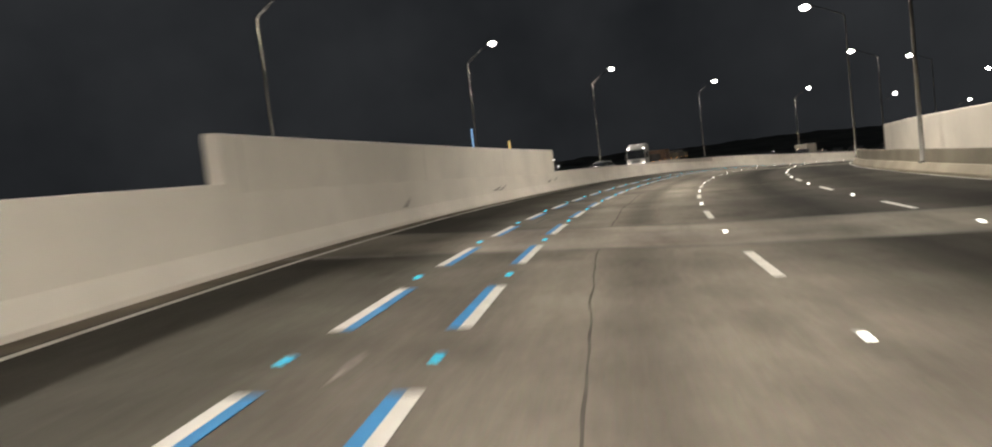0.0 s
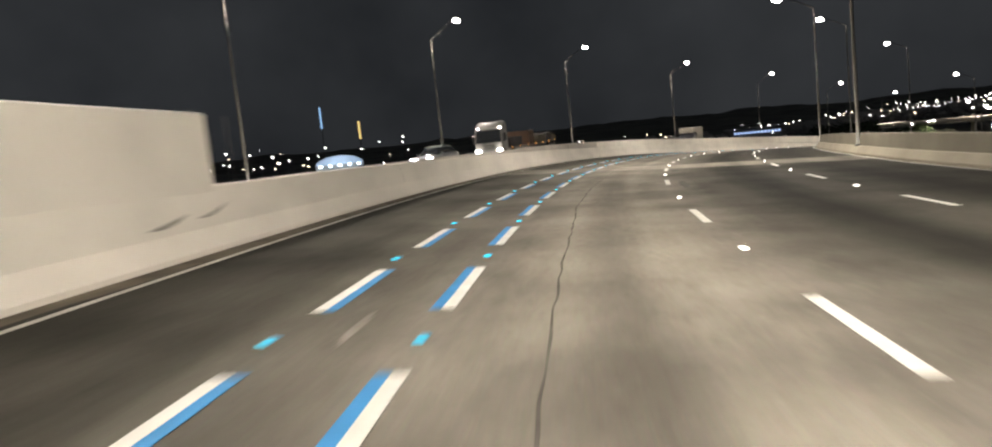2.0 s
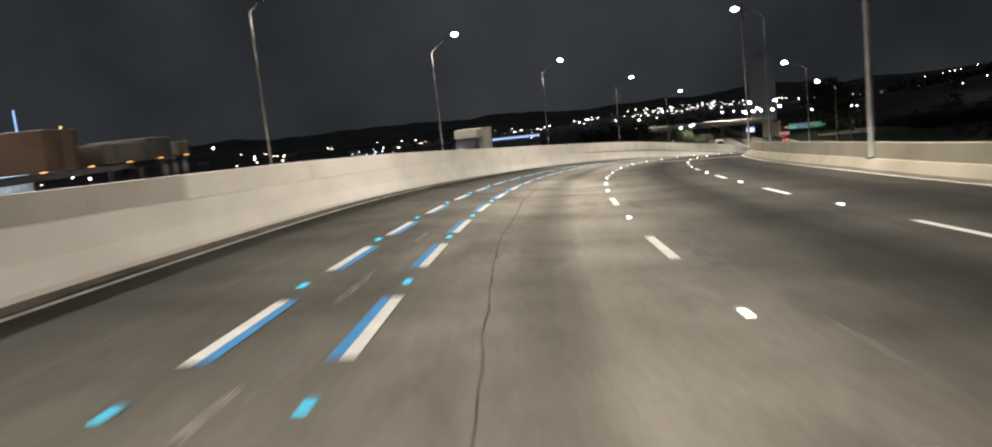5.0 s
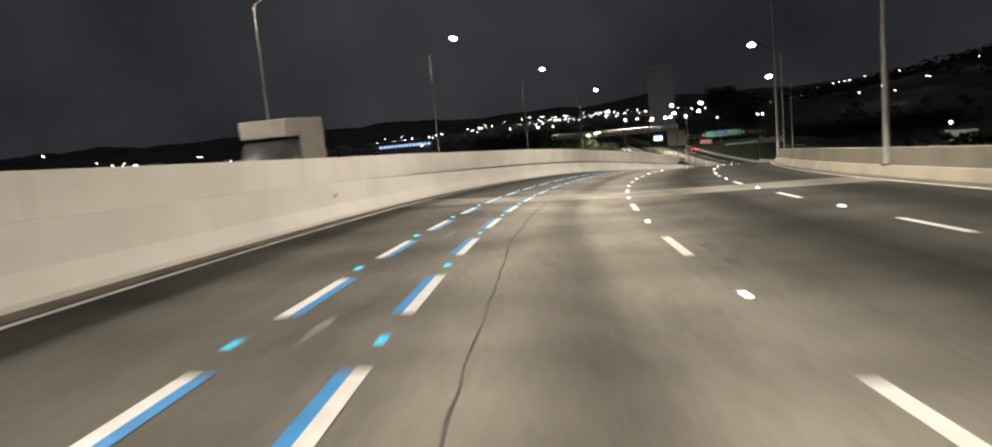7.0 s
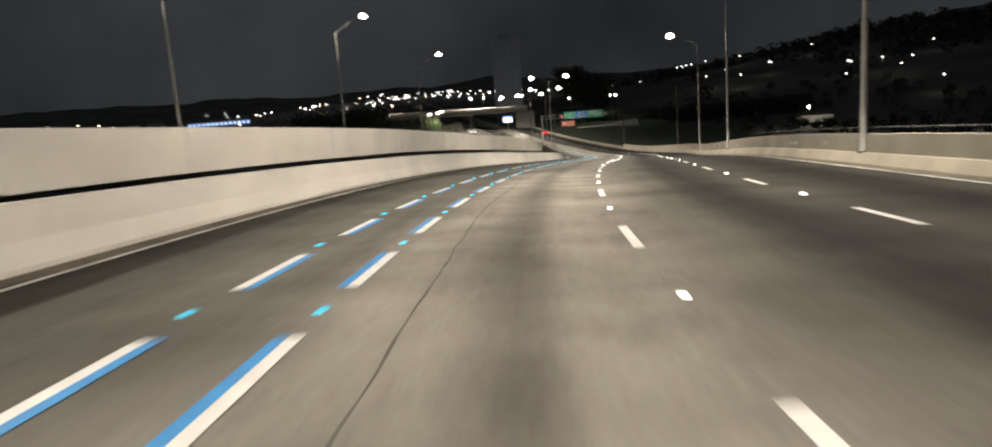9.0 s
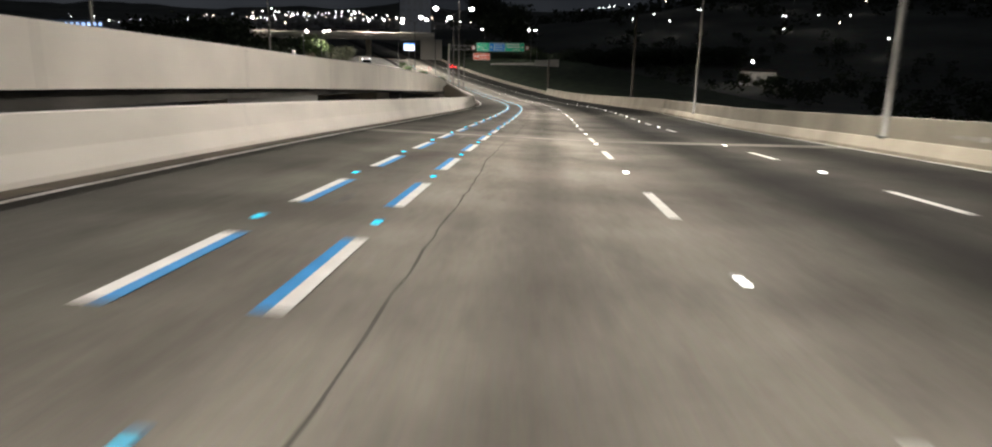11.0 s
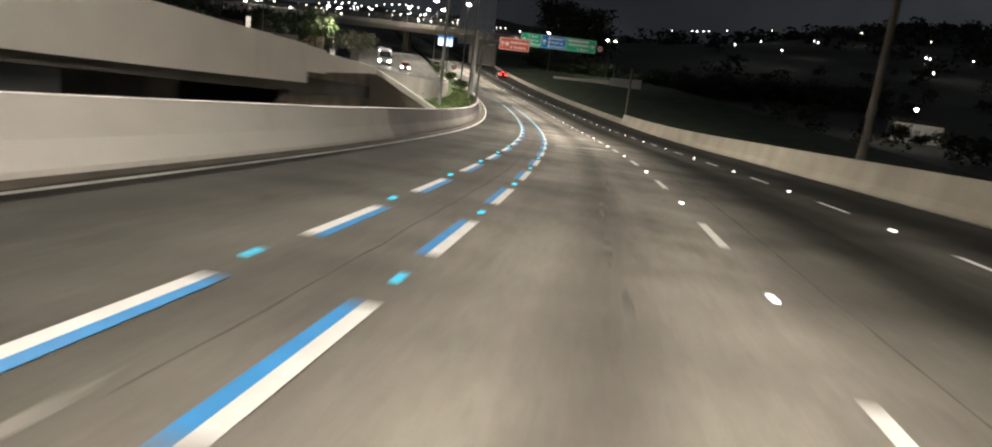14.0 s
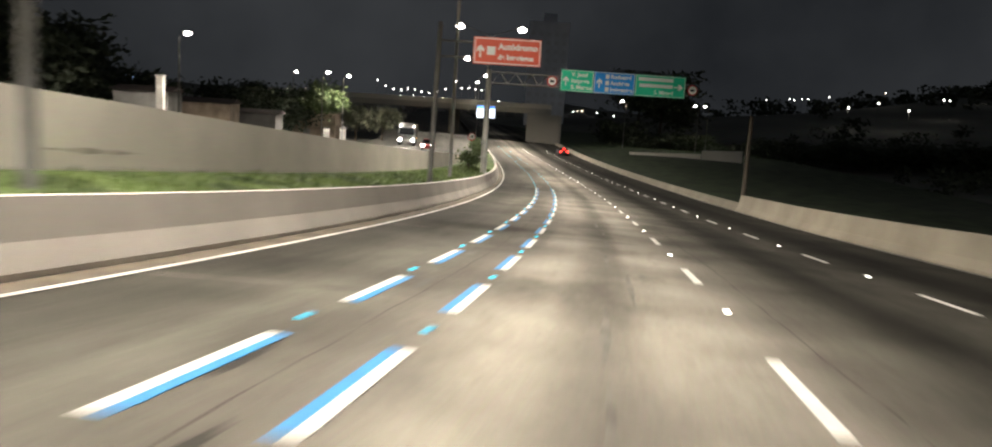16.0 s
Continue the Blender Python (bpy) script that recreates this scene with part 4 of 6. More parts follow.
def loft(bm, sections):
    """Closed rings of equal length joined along y."""
    rings = [[bm.verts.new((x, y, z)) for x, z in ring] for y, ring in sections]
    n = len(rings[0])
    for a_, b_ in zip(rings, rings[1:]):
        for j in range(n):
            f_ = bm.faces.new((a_[j], a_[(j + 1) % n], b_[(j + 1) % n], b_[j]))
            f_.smooth = True
    bm.faces.new(rings[0][::-1])
    bm.faces.new(rings[-1])
    bmesh.ops.recalc_face_normals(bm, faces=bm.faces[:])


def hull(w, z0, z1, r):
    """A rounded ring across the body."""
    h = w / 2
    return [(-h + r, z0), (h - r, z0), (h, z0 + r), (h, z1 - r), (h - r, z1), (-h + r, z1), (-h, z1 - r), (-h, z0 + r)]


def beam_light(root, x, y, z, watts):
    """What a headlight throws ahead."""
    ld = bpy.data.lights.new("headlight_beam", "SPOT")
    ld.energy, ld.color, ld.spot_size, ld.spot_blend, ld.shadow_soft_size = watts, (1.0, 0.93, 0.82), radians(85), 0.9, 0.1
    lo = new("headlight_beam", ld)
    lo.parent = root
    lo.matrix_basis = Matrix.Translation((x, y, z)) @ Matrix.Rotation(radians(86), 4, "X")


def wheel(parent, x, y, r=0.32, w=0.2):
    bm = bmesh.new()
    tube(bm, [(x - w / 2, y, r), (x - w / 2 + 0.03, y, r), (x + w / 2 - 0.03, y, r), (x + w / 2, y, r)], [r * 0.9, r, r, r * 0.9], 20)
    ty = part("wheel", bm, BLACK, parent)
    bm = bmesh.new()
    sx = 1 if x > 0 else -1
    tube(bm, [(x + sx * w * 0.4, y, r), (x + sx * (w * 0.5 + 0.015), y, r)], [r * 0.6, r * 0.5], 14)
    part("rim", bm, STEEL, ty)


def lamp_part(name, parent, x0, x1, y0, y1, z0, z1, material, label):
    bm = bmesh.new()
    box(bm, x0, x1, y0, y1, z0, z1, bevel=min(0.03, (z1 - z0) * 0.3, abs(y1 - y0) * 0.3))
    part(name, bm, material, parent, label)


def car(paint, label, front=None, rear=None):
    root = new("car")
    bm = bmesh.new()
    loft(bm, [(-2.05, hull(1.5, 0.4, 0.85, 0.08)), (-1.95, hull(1.68, 0.3, 0.98, 0.12)), (-1.3, hull(1.74, 0.24, 1.02, 0.12)), (0.6, hull(1.74, 0.22, 0.95, 0.12)), (1.4, hull(1.70, 0.24, 0.86, 0.12)), (1.95, hull(1.6, 0.3, 0.74, 0.12)), (2.08, hull(1.35, 0.38, 0.62, 0.08))])
    part("body", bm, paint, root)
    bm = bmesh.new()
    loft(bm, [(-1.85, hull(1.5, 0.9, 1.0, 0.03)), (-1.35, hull(1.36, 0.9, 1.38, 0.1)), (-0.6, hull(1.34, 0.9, 1.47, 0.12)), (0.15, hull(1.36, 0.88, 1.44, 0.12)), (1.05, hull(1.5, 0.84, 0.93, 0.03))])
    part("cabin_glass", bm, GLASS, root)
    bm = bmesh.new()
    loft(bm, [(-1.4, hull(1.22, 1.36, 1.42, 0.02)), (-0.6, hull(1.2, 1.44, 1.5, 0.02)), (0.2, hull(1.2, 1.41, 1.47, 0.02))])
    part("roof", bm, paint, root)
    for x in (-0.78, 0.78):
        for y in (-1.28, 1.3):
            wheel(root, x, y)
    for x in (-0.58, 0.58):
        lamp_part("headlight", root, x - 0.2, x + 0.2, 1.93, 2.1, 0.6, 0.78, front or GLASS, "glowing headlight" if front else "unlit headlight")
        lamp_part("tail_light", root, x - 0.16, x + 0.16, -2.08, -1.97, 0.66, 0.86, rear or SIGN_RED, "glowing red tail light" if rear else "red tail light")
    if front:
        beam_light(root, 0, 2.2, 0.72, 1500)
    if rear:
        lamp_part("brake_light", root, -0.2, 0.2, -1.72, -1.6, 1.18, 1.26, rear, "glowing high brake light")
    for x in (-0.92, 0.92):
        lamp_part("mirror", root, x - 0.09, x + 0.09, 0.62, 0.74, 0.92, 1.06, paint, "")
    bm = bmesh.new()
    box(bm, -0.26, 0.26, -2.09, -2.06, 0.5, 0.62)
    part("number_plate", bm, BOX_GREY, root)
    return tagged(root, label, "car")


def cab(root, paint):
    """A high-roofed truck cab, front at y = 0."""
    bm = bmesh.new()
    loft(bm, [(-1.75, hull(2.4, 0.9, 3.3, 0.12)), (-1.6, hull(2.42, 0.85, 3.42, 0.2)), (-0.9, hull(2.42, 0.8, 3.36, 0.25)), (-0.35, hull(2.4, 0.7, 2.9, 0.22)), (-0.08, hull(2.36, 0.6, 2.4, 0.15)), (0.0, hull(2.28, 0.5, 1.6, 0.1))])
    part("cab", bm, paint, root)
    bm = bmesh.new()
    vs = [bm.verts.new(v) for v in ((-1.1, 0.0, 1.66), (1.1, 0.0, 1.66), (1.04, -0.22, 2.62), (-1.04, -0.22, 2.62))]
    bm.faces.new(vs)
    r = bmesh.ops.extrude_face_region(bm, geom=bm.faces[:])
    bmesh.ops.translate(bm, verts=[v for v in r["geom"] if isinstance(v, bmesh.types.BMVert)], vec=(0, 0.13, 0.03))
    bmesh.ops.recalc_face_normals(bm, faces=bm.faces[:])
    part("windscreen", bm, GLASS, root)
    bm = bmesh.new()
    for z in (1.12, 1.26, 1.40):
        box(bm, -0.55, 0.55, 0.0, 0.035, z, z + 0.06, bevel=0.01)
    part("grille", bm, BLACK, root)
    lamp_part("bumper", root, -1.2, 1.2, -0.1, 0.1, 0.4, 0.78, paint, "")
    lamp_part("sun_visor", root, -1.05, 1.05, -0.32, -0.1, 2.66, 2.76, DARK_PAINT, "")
    for x in (-0.95, 0.95):
        lamp_part("headlight", root, x - 0.2, x + 0.2, 0.05, 0.14, 0.78, 1.05, HEAD, "glowing headlight")
        lamp_part("marker_light", root, x - 0.1, x + 0.06, -0.4, -0.28, 2.86, 2.905, HEAD, "glowing white marker light")
        sx = 1 if x > 0 else -1
        lamp_part("mirror", root, x + sx * 0.38 - 0.08, x + sx * 0.38 + 0.08, -0.2, -0.05, 1.65, 2.25, DARK_PAINT, "")
        bm = bmesh.new()
        box(bm, sx * 1.235 - 0.01, sx * 1.235 + 0.01, -1.25, -0.5, 1.7, 2.4, bevel=0.008)
        part("side_window", bm, GLASS, root)
        bm = bmesh.new()
        box(bm, sx * 1.16 - 0.1, sx * 1.16 + 0.1, -1.75, -1.62, 0.42, 0.5, bevel=0.015)
        box(bm, sx * 1.16 - 0.1, sx * 1.16 + 0.1, -0.42, -0.2, 0.44, 0.52, bevel=0.015)
        part("step", bm, BLACK, root)
        bm = bmesh.new()
        tube(bm, [(x * 0.55, 0.16, 1.68), (x * 0.2, 0.1, 2.02)], 0.012, 6)
        part("wiper", bm, BLACK, root)
    bm = bmesh.new()
    box(bm, -0.5, 0.5, 0.1, 0.125, 0.5, 0.66, bevel=0.01)
    part("lower_grille", bm, BLACK, root)
    bm = bmesh.new()
    box(bm, -0.2, 0.2, 0.126, 0.138, 0.42, 0.5, bevel=0.005)
    part("plate", bm, SIGN_WHITE, root, "plain pale plate")
    bm = bmesh.new()
    box(bm, -0.5, 0.5, -1.3, -0.9, 3.37, 3.44, bevel=0.03)
    part("roof_hatch", bm, BLACK, root)
    beam_light(root, 0, 0.3, 0.9, 2200)
    for x in (-1.05, 1.05):
        wheel(root, x, -1.1, 0.5, 0.3)


def truck(label, bodies, length):
    root = new("truck")
    cab(root, CAB_WHITE)
    bm = bmesh.new()
    box(bm, -0.45, 0.45, -length, -1.5, 0.75, 1.0, bevel=0.03)
    part("chassis", bm, DARK_PAINT, root)
    for y0, y1, z0, z1, material, nm in bodies:
        bm = bmesh.new()
        box(bm, -1.23, 1.23, -y1, -y0, z0, z1, bevel=0.05)
        bd = part(nm, bm, material, root)
        k = max(2, int((y1 - y0) / 1.0))
        for i in range(k + 1):
            y = -y1 + (y1 - y0) * i / k
            for sx in (-1, 1):
                bm = bmesh.new()
                box(bm, sx * 1.25 - 0.03, sx * 1.25 + 0.03, y - 0.04 if i else y, y + 0.04 if i < k else y, z0 + 0.02, z1 - 0.03)
                part("side_post", bm, material, bd)
    for y in (4.2, length - 3.4, length - 2.2, length - 1.0):
        for x in (-1.02, 1.02):
            wheel(root, x, -y, 0.5, 0.3)
    y = 3.0
    while y < length:
        for x in (-1.27, 1.27):
            lamp_part("marker_light", root, x - 0.03, x + 0.03, -y - 0.06, -y + 0.06, 1.02, 1.08, AMBER, "glowing amber side marker")
        y += 3.2
    return tagged(root, label, "truck")


def set_down(ob, s, d, h=0.0, turn=0.0):
    ob.matrix_basis = stand(s, d, h, turn)
    return ob


# the queue on the opposite carriageway
set_down(truck("long white high-roofed truck with low mixed cargo and lit headlights", [(2.6, 6.8, 1.05, 1.95, TARP_DARK, "covered_load"), (9.6, 11.8, 1.05, 2.4, ORANGE, "container"), (13.6, 17.4, 1.05, 1.8, BEIGE, "cargo_box"), (17.8, 20.4, 1.05, 1.95, TARP_DARK, "covered_load"), (20.8, 22.6, 1.05, 1.7, BEIGE, "cargo_box")], 23.0), 92.8, -14.2, rise(95) + 0.02, 186)
van = new("box_truck")
cab_bm = bmesh.new()
loft(cab_bm, [(-1.6, hull(1.9, 0.4, 1.95, 0.12)), (-0.5, hull(1.9, 0.4, 1.9, 0.15)), (0.1, hull(1.85, 0.4, 1.2, 0.15)), (0.35, hull(1.7, 0.45, 0.95, 0.12))])
part("cab", cab_bm, DARK_PAINT, van)
bm = bmesh.new()
box(bm, -1.0, 1.0, -4.2, -1.65, 0.7, 2.7, bevel=0.04)
part("box_body", bm, BOX_GREY, van)
bm = bmesh.new()
box(bm, -1.0, 1.0, -1.64, -0.35, 1.98, 2.7, bevel=0.04)
part("overhang", bm, BOX_GREY, van)
for x in (-0.7, 0.7):
    lamp_part("headlight", van, x - 0.2, x + 0.2, 0.25, 0.38, 0.62, 0.82, HEAD, "glowing headlight")
    for y in (-0.5, -3.7):
        wheel(van, x * 1.25, y, 0.36, 0.24)
tagged(van, "pale box truck with an overhanging body and lit headlights", "truck")
set_down(van, 140.5, -10.9, rise(145) + 0.02, 180)
set_down(car(SILVER, "silver car with glowing headlights in the opposite lanes", front=HEAD), 80.3, -13.2, rise(80) + 0.02, 176)
set_down(car(RED_PAINT, "dark red car with glowing headlights in the opposite lanes", front=HEAD), 378.0, -13.6, rise(378) + 0.02, 180)
far_truck = truck("white-cabbed truck with a beige box and lit headlights", [(2.5, 7.5, 1.0, 3.2, BEIGE, "cargo_box")], 8.0)
set_down(far_truck, 388.0, -17.2, rise(388) + 0.02, 180)
set_down(car(DARK_PAINT, "dark car ahead with glowing red tail lights", rear=TAIL), 408.5, 9.3, 0.01)


# ---- trees ----
def tree(seed, height, spread, label, leaves=1500, leaf=0.32, trunk=0.22, lift=0.35, foliage=LEAF):
    rnd = random.Random(seed)
    root = new("tree")
    bm = bmesh.new()
    top = Vector((rnd.uniform(-0.3, 0.3), rnd.uniform(-0.3, 0.3), height * 0.62))
    tube(bm, [(0, 0, -0.3), (0.03, 0.02, height * 0.2), top * 0.6, top], [trunk, trunk * 0.8, trunk * 0.6, trunk * 0.3], 9)
    tips = [top]
    for i in range(9):
        a_ = 2.4 * i + rnd.uniform(-0.4, 0.4)
        z0 = height * rnd.uniform(lift, 0.6)
        r_ = spread * rnd.uniform(0.5, 0.95)
        tip = Vector((r_ * math.cos(a_), r_ * math.sin(a_), z0 + height * rnd.uniform(0.1, 0.36)))
        st_ = top * min(1.0, z0 / top.z)
        tube(bm, [st_, st_.lerp(tip, 0.5) + Vector((0, 0, 0.2)), tip], [trunk * 0.4, trunk * 0.25, trunk * 0.08], 6)
        tips += [tip, st_.lerp(tip, 0.6)]
    part("trunk", bm, BARK, root)
    verts, faces = [], []
    for _ in range(leaves):
        c = rnd.choice(tips)
        v = Vector((rnd.gauss(0, 1), rnd.gauss(0, 1), rnd.gauss(0, 0.8)))
        p_ = c + v * spread * 0.26
        if p_.z < height * lift * 0.7 or p_.z > height * 1.08:
            continue
        u = Vector((rnd.uniform(-1, 1), rnd.uniform(-1, 1), rnd.uniform(-0.6, 0.6))).normalized()
        w = u.cross(Vector((rnd.uniform(-1, 1), rnd.uniform(-1, 1), rnd.uniform(-1, 1)))).normalized()
        q = leaf * rnd.uniform(0.6, 1.3)
        k = len(verts)
        verts += [tuple(p_ - u * q), tuple(p_ + w * q * 0.45), tuple(p_ + u * q), tuple(p_ - w * q * 0.45)]
        faces.append((k, k + 1, k + 2, k + 3))
    me = bpy.data.meshes.new("crown")
    me.from_pydata(verts, [], faces)
    me.update()
    link_mesh("crown", me, foliage, root)
    return tagged(root, label, "tree", group="trees beside the road")


# leaf colour darkened for trees and scrub that should stand outside the lamplight
LEAF_DARK = mat("darkened_leaves", (0.05, 0.062, 0.036), rough=0.85, vary=0.4, scale=0.3, grain=0.2)
lit_tree = tree(3, 9.4, 2.9, "leafy green tree lit by a street lamp", leaves=2800, leaf=0.36, lift=0.5)
lit_tree.matrix_basis = stand(393.0, -30.5, 0.2)
LEAF_GREY = mat("grey_green_leaves", (0.11, 0.115, 0.075), rough=0.8, vary=0.4, scale=1.0, grain=0.2)
grey_tree = tree(27, 6.0, 3.0, "grey-green tree beside the side road", leaves=2000, leaf=0.34, foliage=LEAF_GREY)
grey_tree.matrix_basis = stand(402.0, -22.0, 0.3)
copy_thing(grey_tree, stand(408.0, -27.0, 0.3, 140))
big_tree = tree(5, 17.0, 8.5, "broad dark tree against the night sky", leaves=5200, leaf=0.7, trunk=0.5, foliage=LEAF_DARK)
big_tree.matrix_basis = Matrix.Translation((294.0, 337.5, -21.0))
dark_tree = tree(8, 12.0, 5.0, "dark leafy tree behind the retaining wall", leaves=3200, leaf=0.5, trunk=0.32, foliage=LEAF_DARK)
dark_tree.matrix_basis = stand(330.0, -44.0, 0.2)
rt = random.Random(21)
for s_, d_ in ((326, -48), (338, -54), (320, -46), (334, -60), (345, -48), (352, -49.5), (340, -48)):
    copy_thing(dark_tree, stand(s_, d_, 0.2, rt.uniform(0, 360)))
low_tree = tree(41, 8.2, 4.4, "low dark tree behind the houses", leaves=2600, leaf=0.46, trunk=0.28, lift=0.2, foliage=LEAF_DARK)
for k, (s_, d_) in enumerate(((384, -42), (362, -52), (372, -50), (395, -38), (402, -34), (378, -58), (350, -55))):
    m_ = stand(s_, d_, 0.2, rt.uniform(0, 360))
    if k == 0:
        low_tree.matrix_basis = m_
    else:
        copy_thing(low_tree, m_)
# a belt of trees at the foot of the slope
belt_tree = tree(17, 13.5, 5.6, "dark leafy tree at the foot of the slope", leaves=2600, leaf=0.6, trunk=0.3, lift=0.12, foliage=LEAF_DARK)
for k in range(17):
    x_, y_ = 262 + 2.6 * k + rt.uniform(-2, 2), 329 - 4.6 * k + rt.uniform(-2.5, 2.5)
    m_ = Matrix.Translation((x_ + 20, y_ + 12, land_height(x_ + 20, y_ + 12) - 0.2)) @ Matrix.Rotation(rt.uniform(0, 6.28), 4, "Z") @ Matrix.Diagonal((1, 1, rt.uniform(0.55, 0.8), 1))
    if k == 0:
        belt_tree.matrix_basis = m_
    else:
        copy_thing(belt_tree, m_)
yard_tree = tree(29, 4.2, 1.7, "small dark tree in front of the lit house on the slope", leaves=900, leaf=0.3, trunk=0.1, lift=0.15, foliage=LEAF_DARK)
for k, (x_, y_) in enumerate(((276.4, 241.0), (277.1, 237.0), (279.5, 233.8))):
    m_ = Matrix.Translation((x_, y_, land_height(x_, y_) - 0.1)) @ Matrix.Rotation(1.9 * k, 4, "Z") @ Matrix.Diagonal((1, 1, (1.0, 0.62, 0.85)[k], 1))
    if k == 0:
        yard_tree.matrix_basis = m_
    else:
        copy_thing(yard_tree, m_)
copy_thing(big_tree, Matrix.Translation((352.0, 398.0, land_height(352.0, 398.0))) @ Matrix.Rotation(2.0, 4, "Z"))
shrub = tree(14, 1.8, 0.9, "small round shrub in the grass strip", leaves=700, leaf=0.14, trunk=0.06, lift=0.2)
shrub["category"], shrub["group"] = "shrub", "shrubs in the grass strip"
shrub.matrix_basis = stand(385.0, -7.0, 0.6)
for s_ in (331.5, 362.0, 398.0):
    copy_thing(shrub, stand(s_, -6.6, 0.7, s_))

# rough grass on the strip behind the barrier, one tuft at a time but nobody's to count
rg = random.Random(4)
verts, faces = [], []
for _ in range(9000):
    s_ = 267.6 + 70 * rg.random() ** 1.3
    d_ = rg.uniform(-7.6, -4.98)
    h0 = grass_h(s_) - 0.02 + 0.3 * (-5.4 - d_) / (-5.4 - inner(s_))
    if d_ > -5.35:
        h0 = 0.62 + (-4.9 - d_) / 0.5 * (grass_h(s_) - 0.64)
    p_ = at(s_, d_, h0 - 0.03)
    a_ = rg.uniform(0, 6.28)
    w = Vector((math.cos(a_), math.sin(a_), 0)) * 0.025
    hgt = rg.uniform(0.08, 0.24)
    lean = Vector((rg.uniform(-0.1, 0.1), rg.uniform(-0.1, 0.1), hgt))
    k = len(verts)
    verts += [tuple(p_ - w), tuple(p_ + w), tuple(p_ + lean)]
    faces.append((k, k + 1, k + 2))
me = bpy.data.meshes.new("grass")
me.from_pydata(verts, [], faces)
tagged(link_mesh("grass", me, GRASS), "rough green grass blades behind the barrier", "grass", kind="stuff")

# ---- buildings ----
ROOF_TILE = mat("dark_roof", (0.05, 0.036, 0.03), rough=0.85, vary=0.3, scale=1.5)
PLASTER = mat("pale_plaster", (0.55, 0.53, 0.49), rough=0.85, vary=0.18, scale=0.8)
PLASTER_BROWN = mat("brown_washed_plaster", (0.36, 0.29, 0.22), rough=0.9, vary=0.35, scale=0.7)
# tower wall: far haze painted in, pale enough to blend with the sky
PLASTER_COOL = mat("cool_grey_plaster", (0.50, 0.53, 0.58), rough=0.9, vary=0.08, scale=0.3)
PLASTER_DIM = mat("grey_plaster", (0.30, 0.29, 0.27), rough=0.9, vary=0.25, scale=0.6)
# tower panes toned near the wall, so the tower looks faint
PANE_PALE = mat("pale_tower_pane", (0.44, 0.46, 0.5), rough=0.4, vary=0.1, scale=0.5, grain=0.05, bump=0)
PANE_DULL = mat("dull_pane", (0.26, 0.255, 0.24), rough=0.35, vary=0.2, scale=0.5, grain=0.05, bump=0)
LIT = glow("lit_window", (1.0, 0.85, 0.6), 1.6)
COOL = glow("cool_floodlight", (0.72, 0.86, 1.0), 5.0)
WARM = glow("warm_street_light", (1.0, 0.83, 0.6), 9.0)
WHITE_L = glow("white_street_light", (1.0, 0.97, 0.92), 11.0)


def house(w, dpt, h, label, lit=(), plaster=PLASTER):
    """A house with a pitched roof; front at -y."""
    root = new("house")
    bm = bmesh.new()
    box(bm, -w / 2, w / 2, 0, dpt, -0.5, h)
    part("wall", bm, plaster, root)
    bm = bmesh.new()
    o = 0.35
    v = [bm.verts.new(q) for q in ((-w / 2 - o, -o, h), (w / 2 + o, -o, h), (w / 2 + o, dpt + o, h), (-w / 2 - o, dpt + o, h), (-w / 2 - o, dpt / 2, h + dpt * 0.09), (w / 2 + o, dpt / 2, h + dpt * 0.09))]
    for q in ((0, 1, 5, 4), (2, 3, 4, 5), (0, 4, 3), (1, 2, 5), (0, 3, 2, 1)):
        bm.faces.new([v[i] for i in q])
    bmesh.ops.recalc_face_normals(bm, faces=bm.faces[:])
    part("roof", bm, ROOF_TILE, root)
    floors = max(1, int(h / 2.8))
    n = max(2, int(w / 2.6))
    k = 0
    for f_ in range(floors):
        for i in range(n):
            x = -w / 2 + (i + 0.5) * w / n
            z = 1.0 + 2.8 * f_
            bm = bmesh.new()
            box(bm, x - 0.55, x + 0.55, -0.05, 0.02, z - 0.06, z + 1.16)
            wd = part("window", bm, PLASTER_DIM, root)
            bm = bmesh.new()
            box(bm, x - 0.47, x + 0.47, -0.07, -0.04, z + 0.02, z + 1.08)
            part("pane", bm, LIT if k in lit else PANE_DULL, wd)
            k += 1
    return tagged(root, label, "house", group="houses by the road")


hr = house(9.0, 7.0, 3.4, "low pale house lit from outside on the dark slope", lit=())
hr.matrix_basis = Matrix.Translation((284.5, 240.5, land_height(284.5, 240.5) + 0.3)) @ Matrix.Rotation(radians(-62), 4, "Z")
hl_d = bpy.data.lights.new("yard_light", "POINT")
hl_d.energy, hl_d.color, hl_d.shadow_soft_size = 950, (1.0, 0.9, 0.75), 0.2
yard = new("yard_lamp")
bm = bmesh.new()
tube(bm, [(0, 0, -0.5), (0, 0, 6.4)], [0.08, 0.05], 8)
part("pole", bm, STEEL_DARK, yard)
bm = bmesh.new()
bmesh.ops.create_icosphere(bm, subdivisions=2, radius=0.3, matrix=Matrix.Translation((0, 0, 6.6)))
part("globe", bm, LAMP_LENS, yard, "glowing white globe")
lo = new("yard_light", hl_d)
lo.parent, lo.location = yard, (0, 0, 7.1)
yard.matrix_basis = Matrix.Translation((275.0, 238.5, land_height(275.0, 238.5)))
tagged(yard, "yard lamp with a glowing globe in front of a house", "yard lamp")
